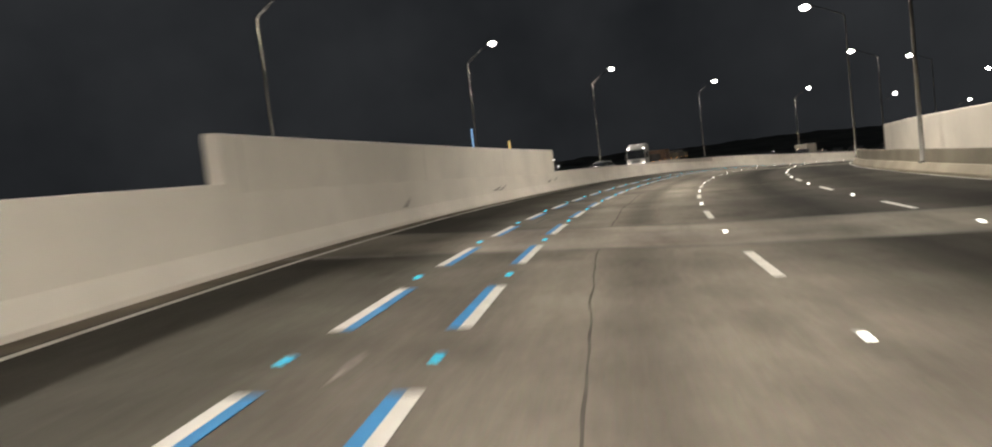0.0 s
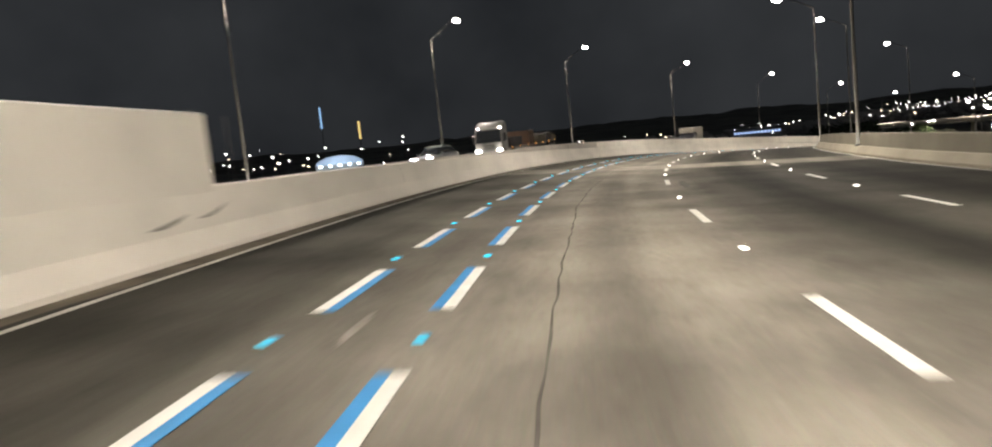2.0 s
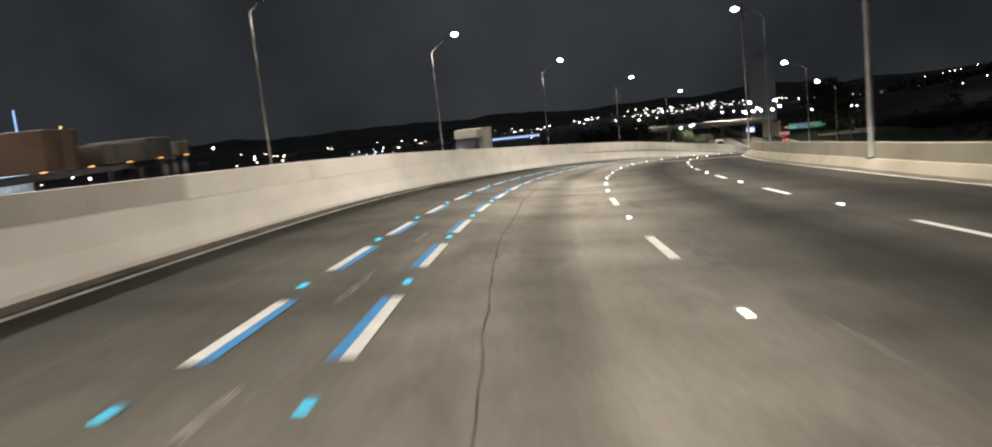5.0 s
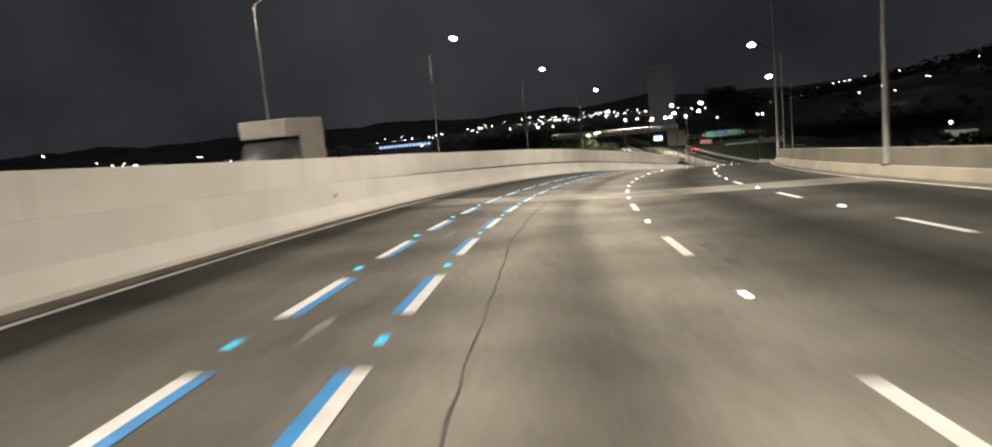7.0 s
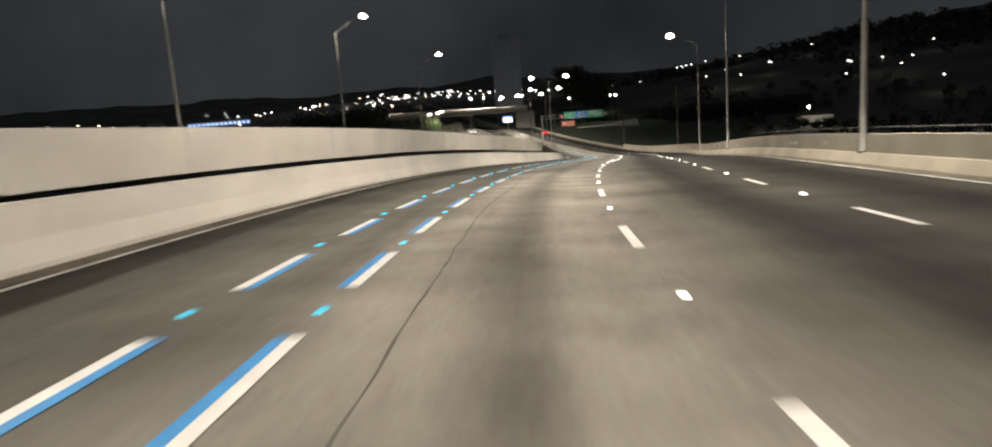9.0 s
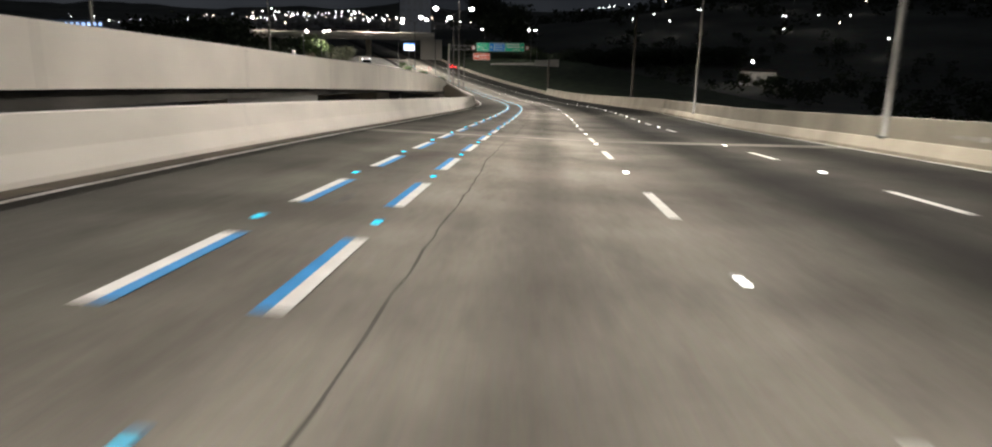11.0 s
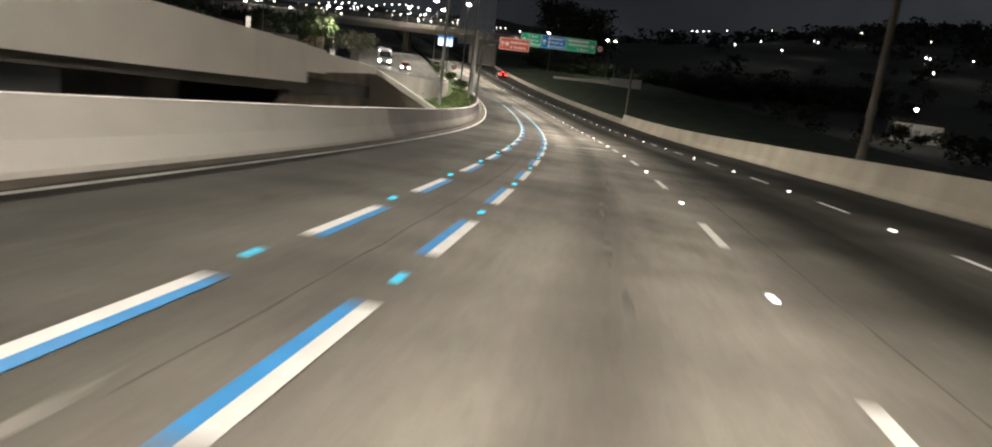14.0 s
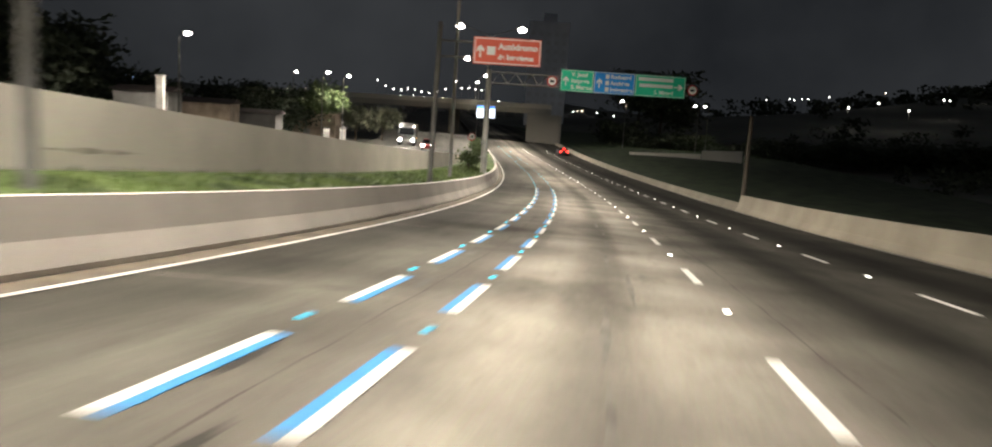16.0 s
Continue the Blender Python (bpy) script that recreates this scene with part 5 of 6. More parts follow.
for i, (s_, d_, w_, dp, h_, t_) in enumerate(((346.5, -36.5, 5.0, 6.0, 6.0, 10), (356.0, -35.0, 8.0, 6.0, 5.4, 8), (368.0, -33.5, 9.0, 6.0, 4.6, 5), (400.0, -31.0, 9.0, 8.0, 5.0, 0), (416.0, -33.0, 11.0, 8.0, 4.5, 0))):
    hb = house(w_, dp, h_, ("low pale house behind the side road", "grey plastered house behind the side road")[i % 2], plaster=(PLASTER_DIM, PLASTER_BROWN)[i % 2])
    hb.matrix_basis = stand(s_, d_ - 3.0, -0.1, t_)

# a tall pale plastered post, and two stubby gate pillars under the lit tree
wall_end = new("gate_post")
bm = bmesh.new()
box(bm, -0.3, 0.3, 0, 0.7, -0.5, 7.0, bevel=0.03)
part("wall", bm, PLASTER, wall_end)
bm = bmesh.new()
box(bm, -0.36, 0.36, -0.06, 0.76, 7.002, 7.14, bevel=0.02)
part("coping", bm, PLASTER_DIM, wall_end)
wall_end.matrix_basis = stand(337.5, -33.9, -0.1, 10)
tagged(wall_end, "tall narrow pale plastered post beside a house", "post")
for k, (s_, d_) in enumerate(((390.5, -29.4), (392.5, -27.2))):
    gp = new("gate_pillar")
    bm = bmesh.new()
    box(bm, -0.45, 0.45, -0.35, 0.35, -0.4, 2.5, bevel=0.03)
    part("shaft", bm, PLASTER, gp)
    bm = bmesh.new()
    box(bm, -0.53, 0.53, -0.43, 0.43, 2.502, 2.68, bevel=0.03)
    part("cap", bm, PLASTER_DIM, gp)
    gp.matrix_basis = stand(s_, d_, 0.1, 8)
    tagged(gp, "stubby pale gate pillar under the lit tree", "gate pillar", group="gate pillars by the side road")


def tower_block(w, dpt, h, label, cols, lit, plaster):
    root = new("apartment_tower")
    bm = bmesh.new()
    box(bm, -w / 2, w / 2, 0, dpt, -3, h)
    part("wall", bm, plaster, root)
    bm = bmesh.new()
    box(bm, -w / 2 - 0.2, w / 2 + 0.2, -0.2, dpt + 0.2, h, h + 0.8)
    box(bm, -w / 6, w / 6, dpt * 0.3, dpt * 0.7, h + 0.8, h + 4)
    part("roof", bm, plaster, root)
    floors = int(h / 3.0)
    me = slab_mesh("window_pane", 1.5, 0.1, 1.4)
    me.materials.append(PANE_PALE)
    me2 = slab_mesh("window_pane_lit", 1.5, 0.1, 1.4)
    me2.materials.append(LIT)
    rnd = random.Random(cols)
    for f_ in range(floors):
        for i in range(cols):
            ob = new("window", me2 if rnd.random() < lit else me)
            ob.parent = root
            ob.location = (-w / 2 + (i + 0.5) * w / cols, -0.03, 0.8 + 3.0 * f_)
    return tagged(root, label, "apartment tower", group="apartment towers in the distance")


def face_to(x, y, tx=100.0, ty=170.0, z=None):
    """A pose on the land whose front (-y) looks towards a point."""
    a_ = math.atan2(ty - y, tx - x) + math.pi / 2
    return Matrix.Translation((x, y, land_height(x, y) if z is None else z)) @ Matrix.Rotation(a_, 4, "Z")


tw = tower_block(14.0, 12.0, 35.0, "tall pale apartment tower rising over the city", 5, 0.0, PLASTER_COOL)
tw.matrix_basis = face_to(331.0, 424.0)
# added spot, no fitting of the tower, that lifts it from the dark
tower_fill = bpy.data.lights.new("tower_fill_light", "SPOT")
tower_fill.energy, tower_fill.color, tower_fill.spot_size, tower_fill.spot_blend, tower_fill.shadow_soft_size = 2300, (1, 0.95, 0.88), radians(80), 0.8, 0.5
fo = new("tower_fill_light", tower_fill)
fo.parent = tw
fo.matrix_basis = look((0, -40, 1.0), (0, 0, 22))
# overpass that crosses the road far ahead
ov = new("overpass")
a0, a1 = Vector((215.0, 393.0, 0)), Vector((264.2, 343.8, 0))
mid_, dir_ = (a0 + a1) / 2, (a1 - a0).normalized()
half = (a1 - a0).length / 2
# deck and parapets given paler concrete to stand in for lamplight
bm = bmesh.new()
box(bm, -half, half, -4.5, 4.5, -14.6, -13.4, bevel=0.05)
part("deck", bm, WALL_MID, ov)
for y in (-4.45, 4.25):
    bm = bmesh.new()
    box(bm, -half, half, y, y + 0.2, -13.38, -12.4, bevel=0.03)
    part("parapet", bm, WALL, ov)
for x in (-14.0, 13.2):
    bm = bmesh.new()
    box(bm, x - 0.8, x + 0.8, -2.6, 2.6, -25.0, -14.62, bevel=0.15)
    part("pier", bm, WALL_GREY, ov)
bm = bmesh.new()
box(bm, half - 4.5, half + 2.5, -5.2, 5.2, -25.0, -14.62, bevel=0.1)
part("abutment", bm, WALL_MID, ov)
ov.matrix_basis = Matrix.Translation((mid_.x, mid_.y, 0)) @ Matrix.Rotation(math.atan2(dir_.y, dir_.x), 4, "Z")
tagged(ov, "concrete overpass on stout piers across the road ahead", "bridge")

ov_lamp = street_lamp(4.6, 1.2, 0.4, watts=LAMP_WATTS * 0.45)
ov_lamp["label"], ov_lamp["group"] = "street lamp standing on the overpass", "street lamps on the overpass"
for i, x_ in enumerate((-23.5, 13.5, 18.5)):
    m_ = ov.matrix_basis @ Matrix.Translation((x_, -3.9, -13.36)) @ Matrix.Rotation(radians(90), 4, "Z")
    if i == 0:
        ov_lamp.matrix_basis = m_
    else:
        copy_thing(ov_lamp, m_)

# low pale wall at the foot of the bank, with a taller block at its near end
def bank_wall(ends, thick, deep, label):
    bm = bmesh.new()
    along = (ends[1] - ends[0]).normalized()
    off = Vector((along.y, -along.x, 0.0)) * thick / 2
    rings = [[bm.verts.new(p_ + o_ + Vector((0, 0, z_))) for o_, z_ in ((off, 0), (-off, 0), (-off, -deep), (off, -deep))] for p_ in ends]
    for k in range(4):
        bm.faces.new((rings[0][k], rings[0][(k + 1) % 4], rings[1][(k + 1) % 4], rings[1][k]))
    bm.faces.new(rings[0][::-1])
    bm.faces.new(rings[1])
    bmesh.ops.recalc_face_normals(bm, faces=bm.faces[:])
    tagged(part("wall_bank", bm, WALL), label, "wall", kind="structure")


bank_wall([Vector((263.2, 317.9, -20.75)), Vector((270.8, 306.6, -20.15))], 0.36, 2.6, "low pale wall at the foot of the grass bank")
bank_wall([Vector((270.9, 306.4, -19.45)), Vector((275.0, 300.3, -19.1))], 1.6, 3.2, "taller pale block at the end of the bank wall")

# ---- the lit city far off ----
def lights(name, spots, material, label):
    """Lamps on thin posts, standing on the land."""
    verts, faces, posts = [], [], []
    for x, y, up, r in spots:
        z = land_height(x, y)
        k = len(verts)
        verts += [(x - 0.08, y, z - 1), (x + 0.08, y, z - 1), (x + 0.08, y, z + up), (x - 0.08, y, z + up)]
        faces.append((k, k + 1, k + 2, k + 3))
        posts.append(len(faces) - 1)
        k += 4
        zc = z + up + r
        verts += [(x + r, y, zc), (x - r, y, zc), (x, y + r, zc), (x, y - r, zc), (x, y, zc + r), (x, y, zc - r)]
        for t in ((0, 2, 4), (2, 1, 4), (1, 3, 4), (3, 0, 4), (2, 0, 5), (1, 2, 5), (3, 1, 5), (0, 3, 5)):
            faces.append(tuple(k + i for i in t))
    me = bpy.data.meshes.new(name)
    me.from_pydata(verts, [], faces)
    me.update()
    for i in posts:
        me.polygons[i].material_index = 1
    return tagged(link_mesh(name, me, [material, STEEL_DARK]), label, "city lights", kind="stuff")


def scatter(seed, n, x, y, sx, sy, up=(4, 9), r=(0.3, 0.65)):
    rnd = random.Random(seed)
    return [(rnd.gauss(x, sx), rnd.gauss(y, sy), rnd.uniform(*up), rnd.uniform(*r)) for _ in range(n)]


# street lamps and yard lights of the houses on the slope beyond the outer barrier
HILL_WHITE = ((443, 410), (449, 403), (470, 414), (465, 407), (473, 409), (370, 333), (478, 402), (371, 316), (409, 322), (412, 325), (361, 265), (395, 278), (397, 280), (400, 267), (400, 255), (347, 226), (389, 334))
HILL_WARM = ((454, 365), (486, 339), (479, 307), (471, 271), (383, 253))
for k, (x_, y_) in enumerate(HILL_WHITE[5::2] + HILL_WARM):
    ld = bpy.data.lights.new("hillside_bulb", "POINT")
    ld.energy, ld.color, ld.shadow_soft_size = 130, (1.0, 0.93, 0.8), 0.5
    new("hillside_bulb", ld).location = (x_, y_, land_height(x_, y_) + 5.4)
lights("city_lights_white", scatter(1, 90, 430, 690, 120, 50) + [(x_, y_, 6.0, 0.3) for x_, y_ in HILL_WHITE] + scatter(3, 14, -200, 560, 90, 60, (2, 6)) + scatter(9, 40, -100, 400, 80, 90, (6, 22), (0.3, 0.5)) + scatter(10, 14, 40, 470, 60, 70, (5, 12), (0.3, 0.6)), WHITE_L, "white lights of a hillside town at night")
lights("city_lights_warm", scatter(4, 40, 460, 640, 120, 60) + [(x_, y_, 5.5, 0.27) for x_, y_ in HILL_WARM] + scatter(6, 12, 20, 640, 120, 60) + scatter(12, 22, -120, 380, 90, 90, (5, 20), (0.22, 0.4)), WARM, "warm street lights on the far slopes")
lights("city_lights_cool", scatter(7, 10, 150, 585, 10, 8, (3, 8)), COOL, "cool bluish floodlights far off")

# a string of street lights beyond the overpass, heights set to fit the camera's view
STRING = []
for k in range(15):
    u_ = k / 14 + 0.012 * math.sin(7.0 * k)
    x_, y_ = 306 + 37 * u_, 501 - 23 * u_
    z_ = float(np.interp(u_, (0, 0.2, 0.45, 0.6, 0.8, 1.0), (-5.6, -8.6, -9.6, -6.7, -7.4, -6.0))) + 0.9 * math.sin(5.3 * k)
    STRING.append((x_, y_, max(2.5, z_ - land_height(x_, y_)), 0.3))
lights("city_lights_string", STRING, WHITE_L, "string of white street lights along a far road")


def many_houses(seed, n, x, y, sx, sy):
    rnd = random.Random(seed)
    verts, faces = [], []
    for _ in range(n):
        cx, cy = rnd.gauss(x, sx), rnd.gauss(y, sy)
        z, w, d_, h = land_height(cx, cy), rnd.uniform(2.6, 4.6), rnd.uniform(2.6, 4.4), rnd.uniform(2.5, 5.5)
        k = len(verts)
        verts += [(cx + a_ * w, cy + b_ * d_, z + c) for a_ in (-1, 1) for b_ in (-1, 1) for c in (-2, h)]
        verts += [(cx - w, cy, z + h + 2), (cx + w, cy, z + h + 2)]
        faces += [tuple(k + i for i in q) for q in ((0, 1, 3, 2), (4, 6, 7, 5), (0, 4, 5, 1), (2, 3, 7, 6), (1, 5, 9, 8), (7, 3, 8, 9), (1, 8, 3), (5, 7, 9))]
    me = bpy.data.meshes.new("houses")
    me.from_pydata(verts, [], faces)
    me.update()
    return tagged(link_mesh("houses", me, PLASTER_DIM), "small houses crowded on a far slope", "houses", kind="stuff")


many_houses(31, 260, 430, 680, 120, 55)


def far_woods(seed, n, x, y, sx, sy):
    """Clumped tree crowns along a far ridge."""
    rnd = random.Random(seed)
    verts, faces = [], []
    for _ in range(n):
        cx, cy = rnd.gauss(x, sx), rnd.gauss(y, sy)
        z, wid, hgt = land_height(cx, cy), rnd.uniform(2.5, 5.0), rnd.uniform(3.5, 8.0)
        for _ in range(46):
            c_ = Vector((rnd.gauss(0, 0.5) * wid, rnd.gauss(0, 0.5) * wid, hgt * rnd.uniform(0.05, 1.0)))
            u = Vector((rnd.uniform(-1, 1), rnd.uniform(-1, 1), rnd.uniform(-0.5, 0.5))).normalized() * rnd.uniform(0.7, 1.5)
            w = u.cross(Vector((rnd.uniform(-1, 1), rnd.uniform(-1, 1), rnd.uniform(-1, 1)))).normalized() * u.length * 0.6
            q_ = Vector((cx, cy, z)) + c_
            k = len(verts)
            verts += [tuple(q_ - u), tuple(q_ + w), tuple(q_ + u), tuple(q_ - w)]
            faces.append((k, k + 1, k + 2, k + 3))
    me = bpy.data.meshes.new("woods")
    me.from_pydata(verts, [], faces)
    me.update()
    return tagged(link_mesh("woods", me, LEAF_DARK), "dark tree crowns along a far ridge", "woods", kind="stuff")


far_woods(32, 420, 590, 320, 80, 110)

# a lit arched hall, two lit masts and a floodlit shed beyond the opposite carriageway
hall = new("arched_hall")
bm = bmesh.new()
rings = []
for y in (0, 40):
    rings.append([bm.verts.new((10 * math.cos(math.pi * i / 14), y, 4.0 + 3.6 * math.sin(math.pi * i / 14))) for i in range(15)])
for i in range(14):
    bm.faces.new((rings[0][i], rings[0][i + 1], rings[1][i + 1], rings[1][i]))
bm.faces.new(rings[0])
bm.faces.new(rings[1][::-1])
part("roof", bm, mat("pale_sheeting", (0.55, 0.62, 0.72), rough=0.5, vary=0.1, scale=0.3), hall)
bm = bmesh.new()
box(bm, -10, 10, 0.1, 39.9, -8, 4.0)
part("wall", bm, PLASTER_DIM, hall)
for i in range(5):
    bm = bmesh.new()
    box(bm, -8.6 + i * 4.0, -7.2 + i * 4.0, -0.3, 0.05, 3.2, 3.9, bevel=0.05)
    part("floodlight", bm, COOL, hall, "glowing cool floodlight")
hld = bpy.data.lights.new("hall_light", "SPOT")
hld.energy, hld.color, hld.spot_size, hld.shadow_soft_size = 8000, (0.7, 0.85, 1.0), radians(120), 0.5
ho = new("hall_light", hld)
ho.parent = hall
ho.matrix_basis = look((0, -12, 3.0), (0, 4, 8.0))
hall.matrix_basis = face_to(-32.0, 366.0, 8, 45, -8.0)
tagged(hall, "arched hall with a floodlit pale roof", "hall")
for x, y, z0, z1, material, lb in ((-128.0, 1100.0, 34.0, 62.0, glow("mast_blue", (0.35, 0.62, 1.0), 1.2), "tall mast lit blue far off"), (-59.0, 845.0, 12.0, 30.0, glow("mast_yellow", (1.0, 0.72, 0.25), 1.2), "tall mast lit yellow far off")):
    ms = new("lit_mast")
    g0 = land_height(x, y)
    bm = bmesh.new()
    tube(bm, [(0, 0, -2), (0, 0, z0 - g0)], 0.5, 8)
    part("shaft", bm, STEEL_DARK, ms)
    bm = bmesh.new()
    tube(bm, [(0, 0, z0 - g0), (0, 0, z1 - g0)], 0.9, 8)
    part("lit_panel", bm, material, ms, "glowing panel")
    ms.matrix_basis = Matrix.Translation((x, y, g0))
    tagged(ms, lb, "mast")
SHED_LIGHT = glow("bluish_shed_light", (0.42, 0.6, 1.0), 1.6)
shed = new("floodlit_shed")
bm = bmesh.new()
box(bm, -13, 13, 0, 14, -6, 5.0, bevel=0.1)
part("wall", bm, PLASTER_DIM, shed)
bm = bmesh.new()
box(bm, -13.4, 13.4, -0.5, 14.5, 5.02, 5.5, bevel=0.05)
part("roof", bm, STEEL_DARK, shed)
for i in range(14):
    bm = bmesh.new()
    box(bm, -12.3 + i * 1.8, -11.3 + i * 1.8, -0.35, -0.03, 3.0, 4.0, bevel=0.05)
    part("floodlight", bm, SHED_LIGHT, shed, "glowing cool floodlight")
shed.matrix_basis = face_to(191.0, 455.0, 60, 130, -15.6)
tagged(shed, "long shed with a row of cool floodlights", "shed")


# ---- marks and seams on the concrete ----
SCUFF = mat("tyre_scuff", (0.31, 0.288, 0.25), rough=0.9, vary=0.4, scale=3.0, grain=0.4, grain_scale=40, use_uv=True)
rs_ = random.Random(77)


def scuff(s0, s1, h0, h1, thick):
    """A dark tyre scuff rising along the barrier's upper face."""
    def prof(s):
        t = (s - s0) / (s1 - s0)
        h = h0 + (h1 - h0) * t * t
        w = thick * math.sin(math.pi * min(0.98, max(0.02, t))) + 0.004
        f_ = lambda q: -4.45 - 0.17 - 0.10 * (q - 0.38) / (top_left(s) - 0.38) + 0.004
        return [(f_(h - w), h - w), (f_(h + w), h + w)]
    return tagged(sweep("trim_scuff", prof, s0, s1, 0.12, SCUFF, closed=False), "dark tyre scuff on the pale barrier", "scuff", kind="structure")


for a_ in ((30.2, 31.5, 0.48, 0.62, 0.035), (31.0, 32.4, 0.46, 0.66, 0.03), (40.2, 41.3, 0.5, 0.64, 0.03), (41.6, 42.6, 0.55, 0.72, 0.025), (20.2, 20.9, 0.45, 0.7, 0.05), (131.5, 131.9, 0.6, 0.68, 0.04)):
    scuff(*a_)


def smear(d_of, s0, s1, h, thick, label):
    """A long smear on an upright face, tapered at both ends."""
    def prof(s):
        w = thick * math.sin(math.pi * min(0.98, max(0.02, (s - s0) / (s1 - s0)))) * (0.75 + 0.25 * math.sin(s * 6.1)) + 0.004
        return [(d_of(s, h - w), h - w), (d_of(s, h + w), h + w)]
    tagged(sweep("trim_scuff", prof, s0, s1, 0.15, SCUFF, closed=False), label, "scuff", kind="structure")


smear(lambda s, h: inner(s) + 0.1 - 0.1 * (h - 0.2) / (ret_top(s) - 0.2) + 0.006, 282.4, 285.2, 1.35, 0.06, "dark smear along the retaining wall")
for s0, s1, h_, w_ in ((173.8, 175.0, 0.66, 0.1), (177.6, 180.2, 0.62, 0.08), (196.0, 198.5, 0.6, 0.07), (120.0, 121.6, 0.7, 0.06)):
    smear(lambda s, h: edge(s) + 0.50 + 0.03 * (h - 0.4) / (top_right(s) - 0.42) - 0.005, s0, s1, h_, w_, "dark stain on the outer barrier")
SEAM = mat("seam_shadow", (0.20, 0.185, 0.16), rough=0.9, vary=0.2, scale=2.0, use_uv=True)
for i in range(26):
    s_ = -8.0 + i * 10.2 + rs_.uniform(-0.2, 0.2)
    t_ = top_left(s_)
    if 11 < s_ < 43:
        tagged(sweep("trim_seam", [(-4.702, 1.05), (-4.702, 2.16)], s_, s_ + 0.02, 0.02, SEAM, closed=False), "thin vertical joint in the concrete screen", "joint", kind="structure")
    elif s_ < 256:
        tagged(sweep("trim_seam", [(-4.617, 0.39), (-4.717, t_ - 0.01)], s_, s_ + 0.015, 0.015, SEAM, closed=False), "thin vertical joint in the barrier", "joint", kind="structure")
for i in range(17):
    s_ = 90.0 + i * 10.2
    tagged(sweep("trim_seam", [(inner(s_) + 0.003, deck_bottom(s_) + 0.01), (inner(s_) + 0.003, rise(s_) + 0.99)], s_, s_ + 0.025, 0.025, SEAM, closed=False), "thin vertical joint in the upper parapet", "joint", kind="structure")


# ---- stains, smudges and dark seams on the asphalt ----
OIL = mat("oil_stain", (0.088, 0.082, 0.071), spec=0.1, rough=0.6, vary=0.35, scale=4.0, grain=0.35, grain_scale=40, bump=0.05)
PALE = mat("scraped_asphalt", (0.17, 0.16, 0.142), spec=0.1, rough=0.9, vary=0.25, scale=3.0, grain=0.35, grain_scale=40, bump=0.05)


def smudge(rnd, s, d, length, width, material, label, n=18):
    """A ragged flat stain lying on the road."""
    verts = [tuple(at(s, d, 0.0035))]
    for i in range(n):
        a_ = 2 * math.pi * i / n
        k = rnd.uniform(0.55, 1.1)
        verts.append(tuple(at(s + length / 2 * k * math.sin(a_), d + width / 2 * k * math.cos(a_), 0.0035)))
    faces = [(0, 1 + i, 1 + (i + 1) % n) for i in range(n)]
    me = bpy.data.meshes.new("trim_stain")
    me.from_pydata(verts, [], faces)
    me.update()
    return tagged(link_mesh("trim_stain", me, material), label, "stain", kind="structure")


rst = random.Random(11)
s_ = 2.0
while s_ < 330:
    if rst.random() < 0.25:
        smudge(rst, s_, rst.gauss(-0.6, 0.12), rst.uniform(0.8, 2.4), rst.uniform(0.10, 0.26), OIL, "dark oily smudge on the asphalt")
    s_ += rst.uniform(3.0, 8.0)
for s_, d_, l_, w_ in ((84.5, -0.45, 2.2, 0.16), (232.0, -0.5, 1.0, 0.3), (246.5, -0.3, 0.9, 0.3), (130.5, -0.4, 1.3, 0.12), (212.0, -0.5, 1.0, 0.2), (285.0, -0.9, 0.9, 0.2)):
    smudge(rst, s_, d_, l_, w_, PALE, "pale scraped patch on the asphalt")
GHOST = mat("ghost_of_a_marking", (0.245, 0.232, 0.205), rough=0.9, spec=0.1, vary=0.35, scale=2.5, grain=0.4, grain_scale=40, bump=0.05)
SCRAPE = mat("fresh_scrape", (0.66, 0.63, 0.57), rough=0.9, spec=0.1, vary=0.3, scale=3.0, grain=0.4, grain_scale=40, bump=0.05)
BLACKED = mat("blacked_out_marking", (0.115, 0.107, 0.093), spec=0.1, rough=0.7, vary=0.3, scale=3.0, grain=0.3, grain_scale=40, bump=0.05)
for s0_, step_, n_ in ((53.7, 8.75, 7), (113.58, 8.32, 3)):
    for k in range(n_):
        smudge(rst, s0_ + step_ * k - 0.1, 3.62 + rst.uniform(-0.03, 0.05), rst.uniform(3.0, 3.8), rst.uniform(0.26, 0.34), BLACKED, "dark patch that covers an old lane marking", n=26)
for s_, l_ in ((79.0, 2.2), (83.2, 1.6), (87.6, 2.4), (92.3, 1.6), (113.0, 2.4), (118.0, 1.2), (126.0, 2.0), (5.7, 0.9), (36.5, 1.4), (202.2, 1.5), (216.0, 0.9), (219.7, 1.1), (231.7, 0.9), (235.6, 1.2)):
    smudge(rst, s_, rst.gauss(-0.66, 0.04), l_, 0.12, GHOST, "pale ghost of an old marking between the blue lines", n=22)
for s_, d_, l_ in ((80.5, 3.75, 1.4), (84.0, 3.8, 2.6), (121.5, 3.45, 2.2), (146.0, 3.6, 2.6), (206.0, 3.55, 1.2), (207.5, 3.4, 1.0), (250.5, 3.5, 1.2), (262.0, 3.55, 2.2)):
    smudge(rst, s_, d_, l_, 0.09, PALE, "thin pale scrape beside the lane line", n=22)
OIL_DARK = mat("dark_oil_stain", (0.05, 0.046, 0.04), spec=0.1, rough=0.6, vary=0.35, scale=3.0, grain=0.35, grain_scale=40, bump=0.05)
RUBBER = mat("rubber_streak", (0.165, 0.154, 0.135), rough=0.75, spec=0.08, vary=0.35, scale=2.0, grain=0.35, grain_scale=40, bump=0.05)
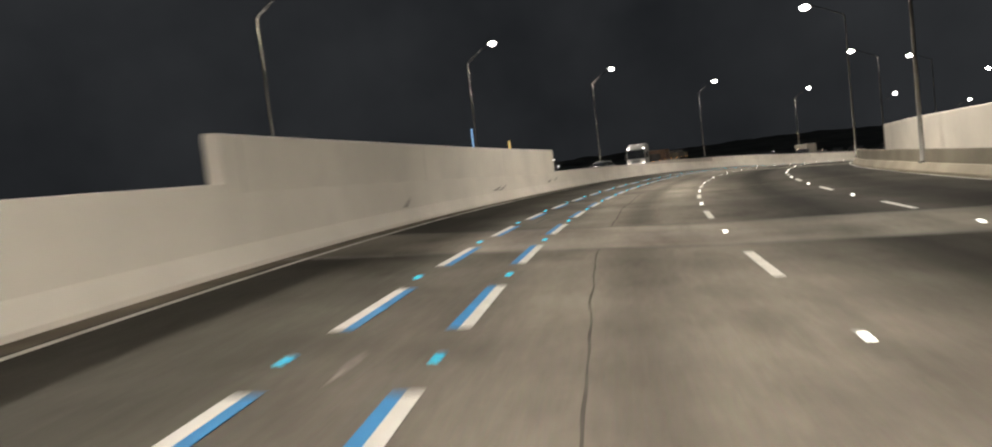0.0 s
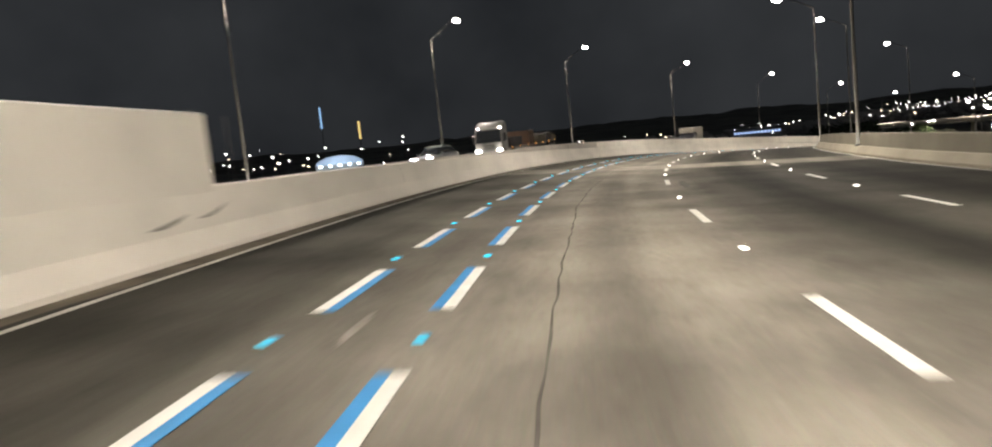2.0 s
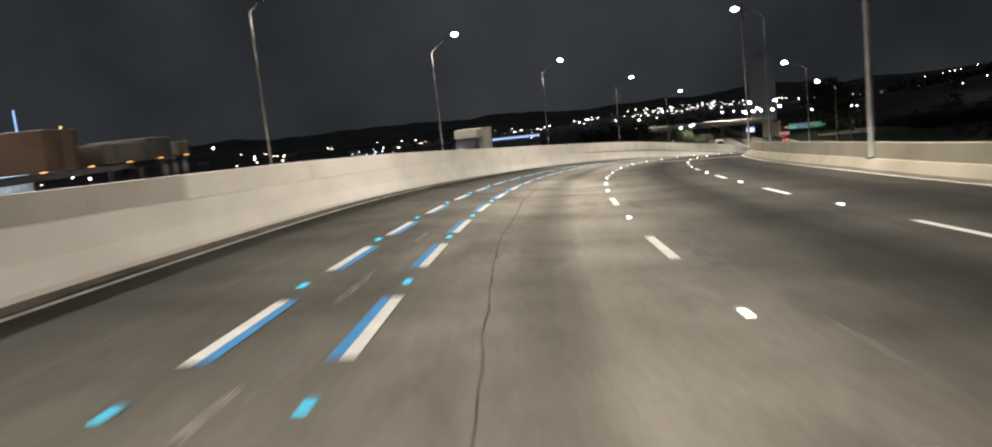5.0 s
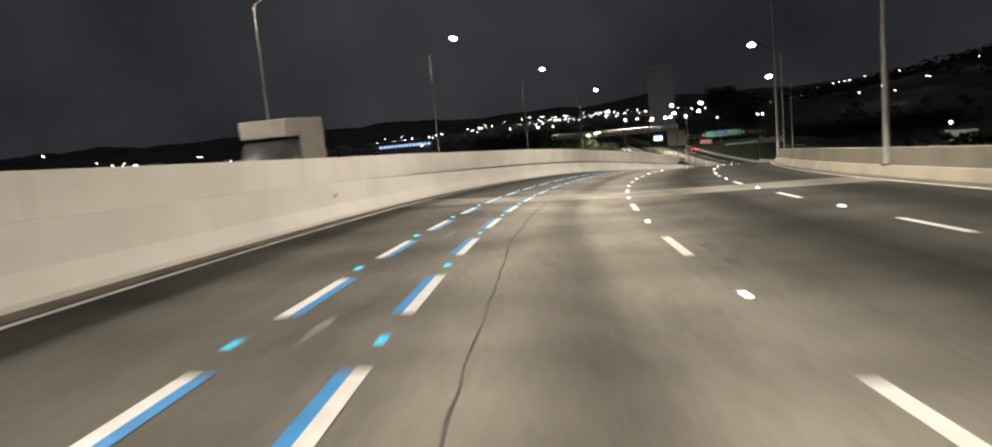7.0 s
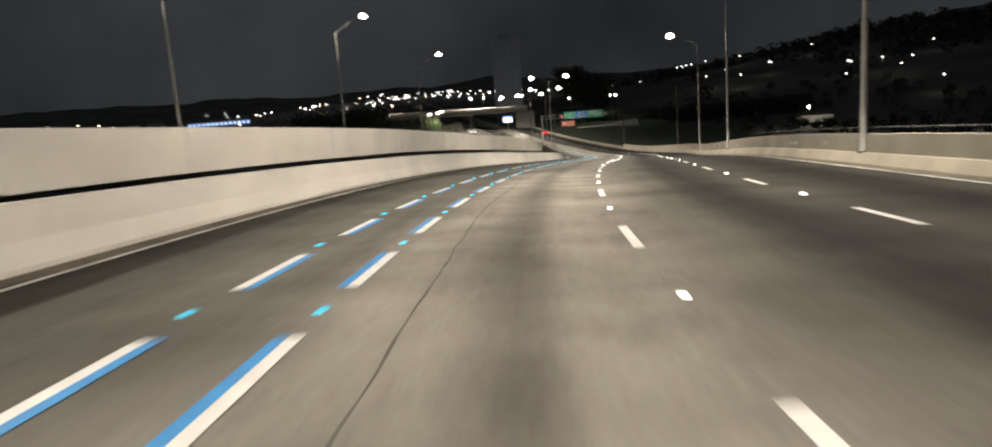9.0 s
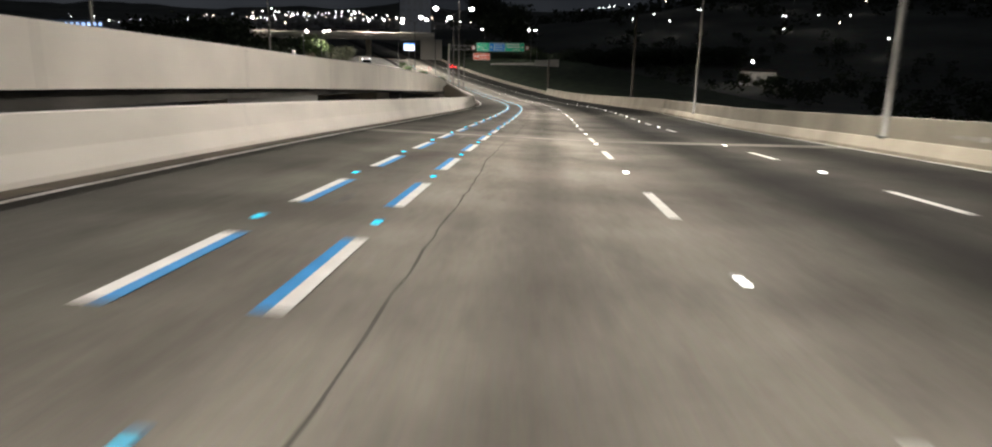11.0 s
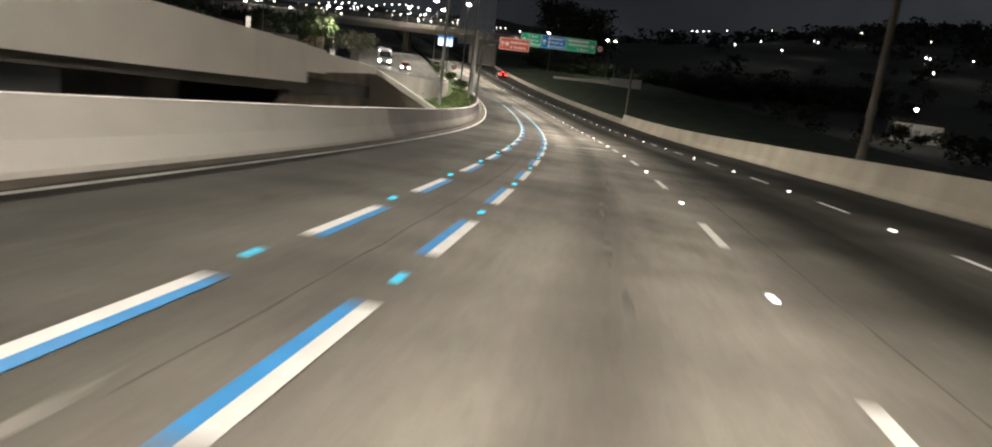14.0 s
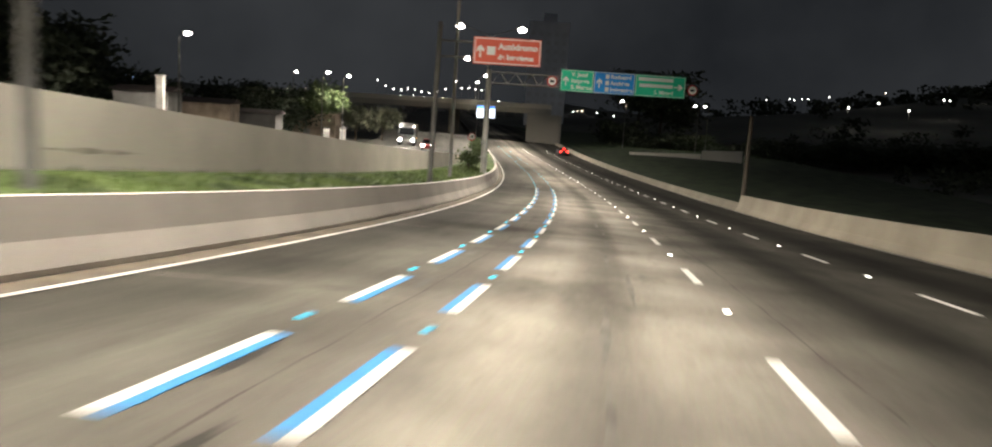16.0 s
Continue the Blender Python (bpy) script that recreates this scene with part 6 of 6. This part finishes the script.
for s_, d_, l_, w_ in ((268.0, -0.6, 1.5, 0.2), (274.0, -0.45, 1.2, 0.16), (267.4, -0.86, 2.8, 0.24), (275.8, -1.0, 1.5, 0.14), (271.5, -0.95, 1.2, 0.12)):
    smudge(rst, s_, d_, l_, w_, OIL_DARK, "long dark oil stain between the blue lines")
for s_ in range(206, 300, 4):
    smudge(rst, s_ + rst.uniform(-1, 1), rst.gauss(1.75, 0.10), rst.uniform(1.8, 4.5), rst.uniform(0.06, 0.16), RUBBER, "dark rubbery streak along the lane")
for s_, d_ in ((270.2, 2.35), (269.6, 2.75), (265.0, 2.45), (284.0, 2.3)):
    smudge(rst, s_, d_, 0.6, 0.12, RUBBER, "small dark spot on the asphalt")
for off_ in (0.0, 0.42):
    verts = []
    for i in range(13):
        u_ = i / 12
        for k in (0, 1):
            verts.append(tuple(at(266.0 + 1.9 * u_ + off_ + 0.18 * k + rst.uniform(-0.012, 0.012), 0.4 + 2.5 * u_, 0.0035)))
    me = bpy.data.meshes.new("trim_scrape")
    me.from_pydata(verts, [], [(2 * i, 2 * i + 2, 2 * i + 3, 2 * i + 1) for i in range(12)])
    me.update()
    tagged(link_mesh("trim_scrape", me, SCRAPE), "pale scrape slanting across the lane", "scrape", kind="structure")
for s_, d0, d1 in ((290.6, -4.0, 2.6), (279.6, -4.0, -0.3), (306.0, -3.9, 7.0), (33.0, -2.0, 6.0), (101.0, -3.9, 4.0), (167.0, -3.9, 5.0)):
    n_ = 20
    rows = [[tuple(at(s_ + rst.uniform(-0.05, 0.05) + k * 0.14 + (d0 + (d1 - d0) * i / n_) * 0.15, d0 + (d1 - d0) * i / n_, 0.0035)) for k in (0, 1)] for i in range(n_ + 1)]
    me = bpy.data.meshes.new("trim_seam")
    me.from_pydata([v for r_ in rows for v in r_], [], [(2 * i, 2 * i + 2, 2 * i + 3, 2 * i + 1) for i in range(n_)])
    me.update()
    tagged(link_mesh("trim_seam", me, CRACK), "dark narrow seam across the lanes", "seam", kind="structure")


# ---- piers that carry both carriageways over the valley ----
for s_, d_ in [(q_, e_) for q_ in range(-50, 260, 31) for e_ in (4.2, -14.5)]:
    if d_ < 0 and s_ > 185:
        continue
    top_ = (-0.9 if d_ > 0 else min(rise(s_) - 0.5, deck_bottom(s_) if s_ > 120 else 9.0)) - 0.01
    m_ = stand(s_, d_, 0.0)
    foot = land_height(m_.translation.x, m_.translation.y) - 0.5 - m_.translation.z
    root = new("pier")
    bm = bmesh.new()
    tube(bm, [(0, 0, foot), (0, 0, top_ - 1.2)], 1.1, 20)
    part("shaft", bm, WALL_GREY, root)
    bm = bmesh.new()
    box(bm, -6.0, 6.0, -0.9, 0.9, top_ - 1.2, top_, bevel=0.08)
    part("cross_head", bm, WALL_GREY, root)
    root.matrix_basis = m_
    tagged(root, "round concrete pier with a wide cross head under the viaduct", "pier", group="piers of the viaduct")

# ---- dark woods on the slope beside the road ----
rw = random.Random(52)
verts, faces = [], []
for _ in range(260):
    s_, d_ = rw.uniform(215, 470), 58 + 95 * rw.random() ** 1.2
    if s_ > 395 and d_ < 70:
        continue
    p0 = at(s_, d_)
    g_ = land_height(p0.x, p0.y)
    if d_ < 60 and s_ > 235:
        g_ = max(g_, p0.z + lerp(s_, [(235, -7.0), (300, -2.2), (340, 0.2), (470, 1.0)]))
    hgt, wid = rw.uniform(2.0, 5.0), rw.uniform(1.4, 3.2)
    if (p0.x - 281) ** 2 + (p0.y - 240) ** 2 < 300:
        continue
    for _ in range(90):
        c_ = Vector((rw.gauss(0, 0.45) * wid, rw.gauss(0, 0.45) * wid, hgt * (0.15 + 0.85 * rw.random() ** 0.8)))
        if Vector((c_.x / wid, c_.y / wid, (c_.z / hgt - 0.55) * 1.4)).length > 1.0:
            continue
        u = Vector((rw.uniform(-1, 1), rw.uniform(-1, 1), rw.uniform(-0.5, 0.5))).normalized() * rw.uniform(0.25, 0.6)
        w = u.cross(Vector((rw.uniform(-1, 1), rw.uniform(-1, 1), rw.uniform(-1, 1)))).normalized() * u.length * 0.55
        q_ = Vector((p0.x, p0.y, g_)) + c_
        k = len(verts)
        verts += [tuple(q_ - u), tuple(q_ + w), tuple(q_ + u), tuple(q_ - w)]
        faces.append((k, k + 1, k + 2, k + 3))
me = bpy.data.meshes.new("woods")
me.from_pydata(verts, [], faces)
me.update()
tagged(link_mesh("woods", me, LEAF_DARK), "dark scrub and small trees on the slope", "woods", kind="stuff")
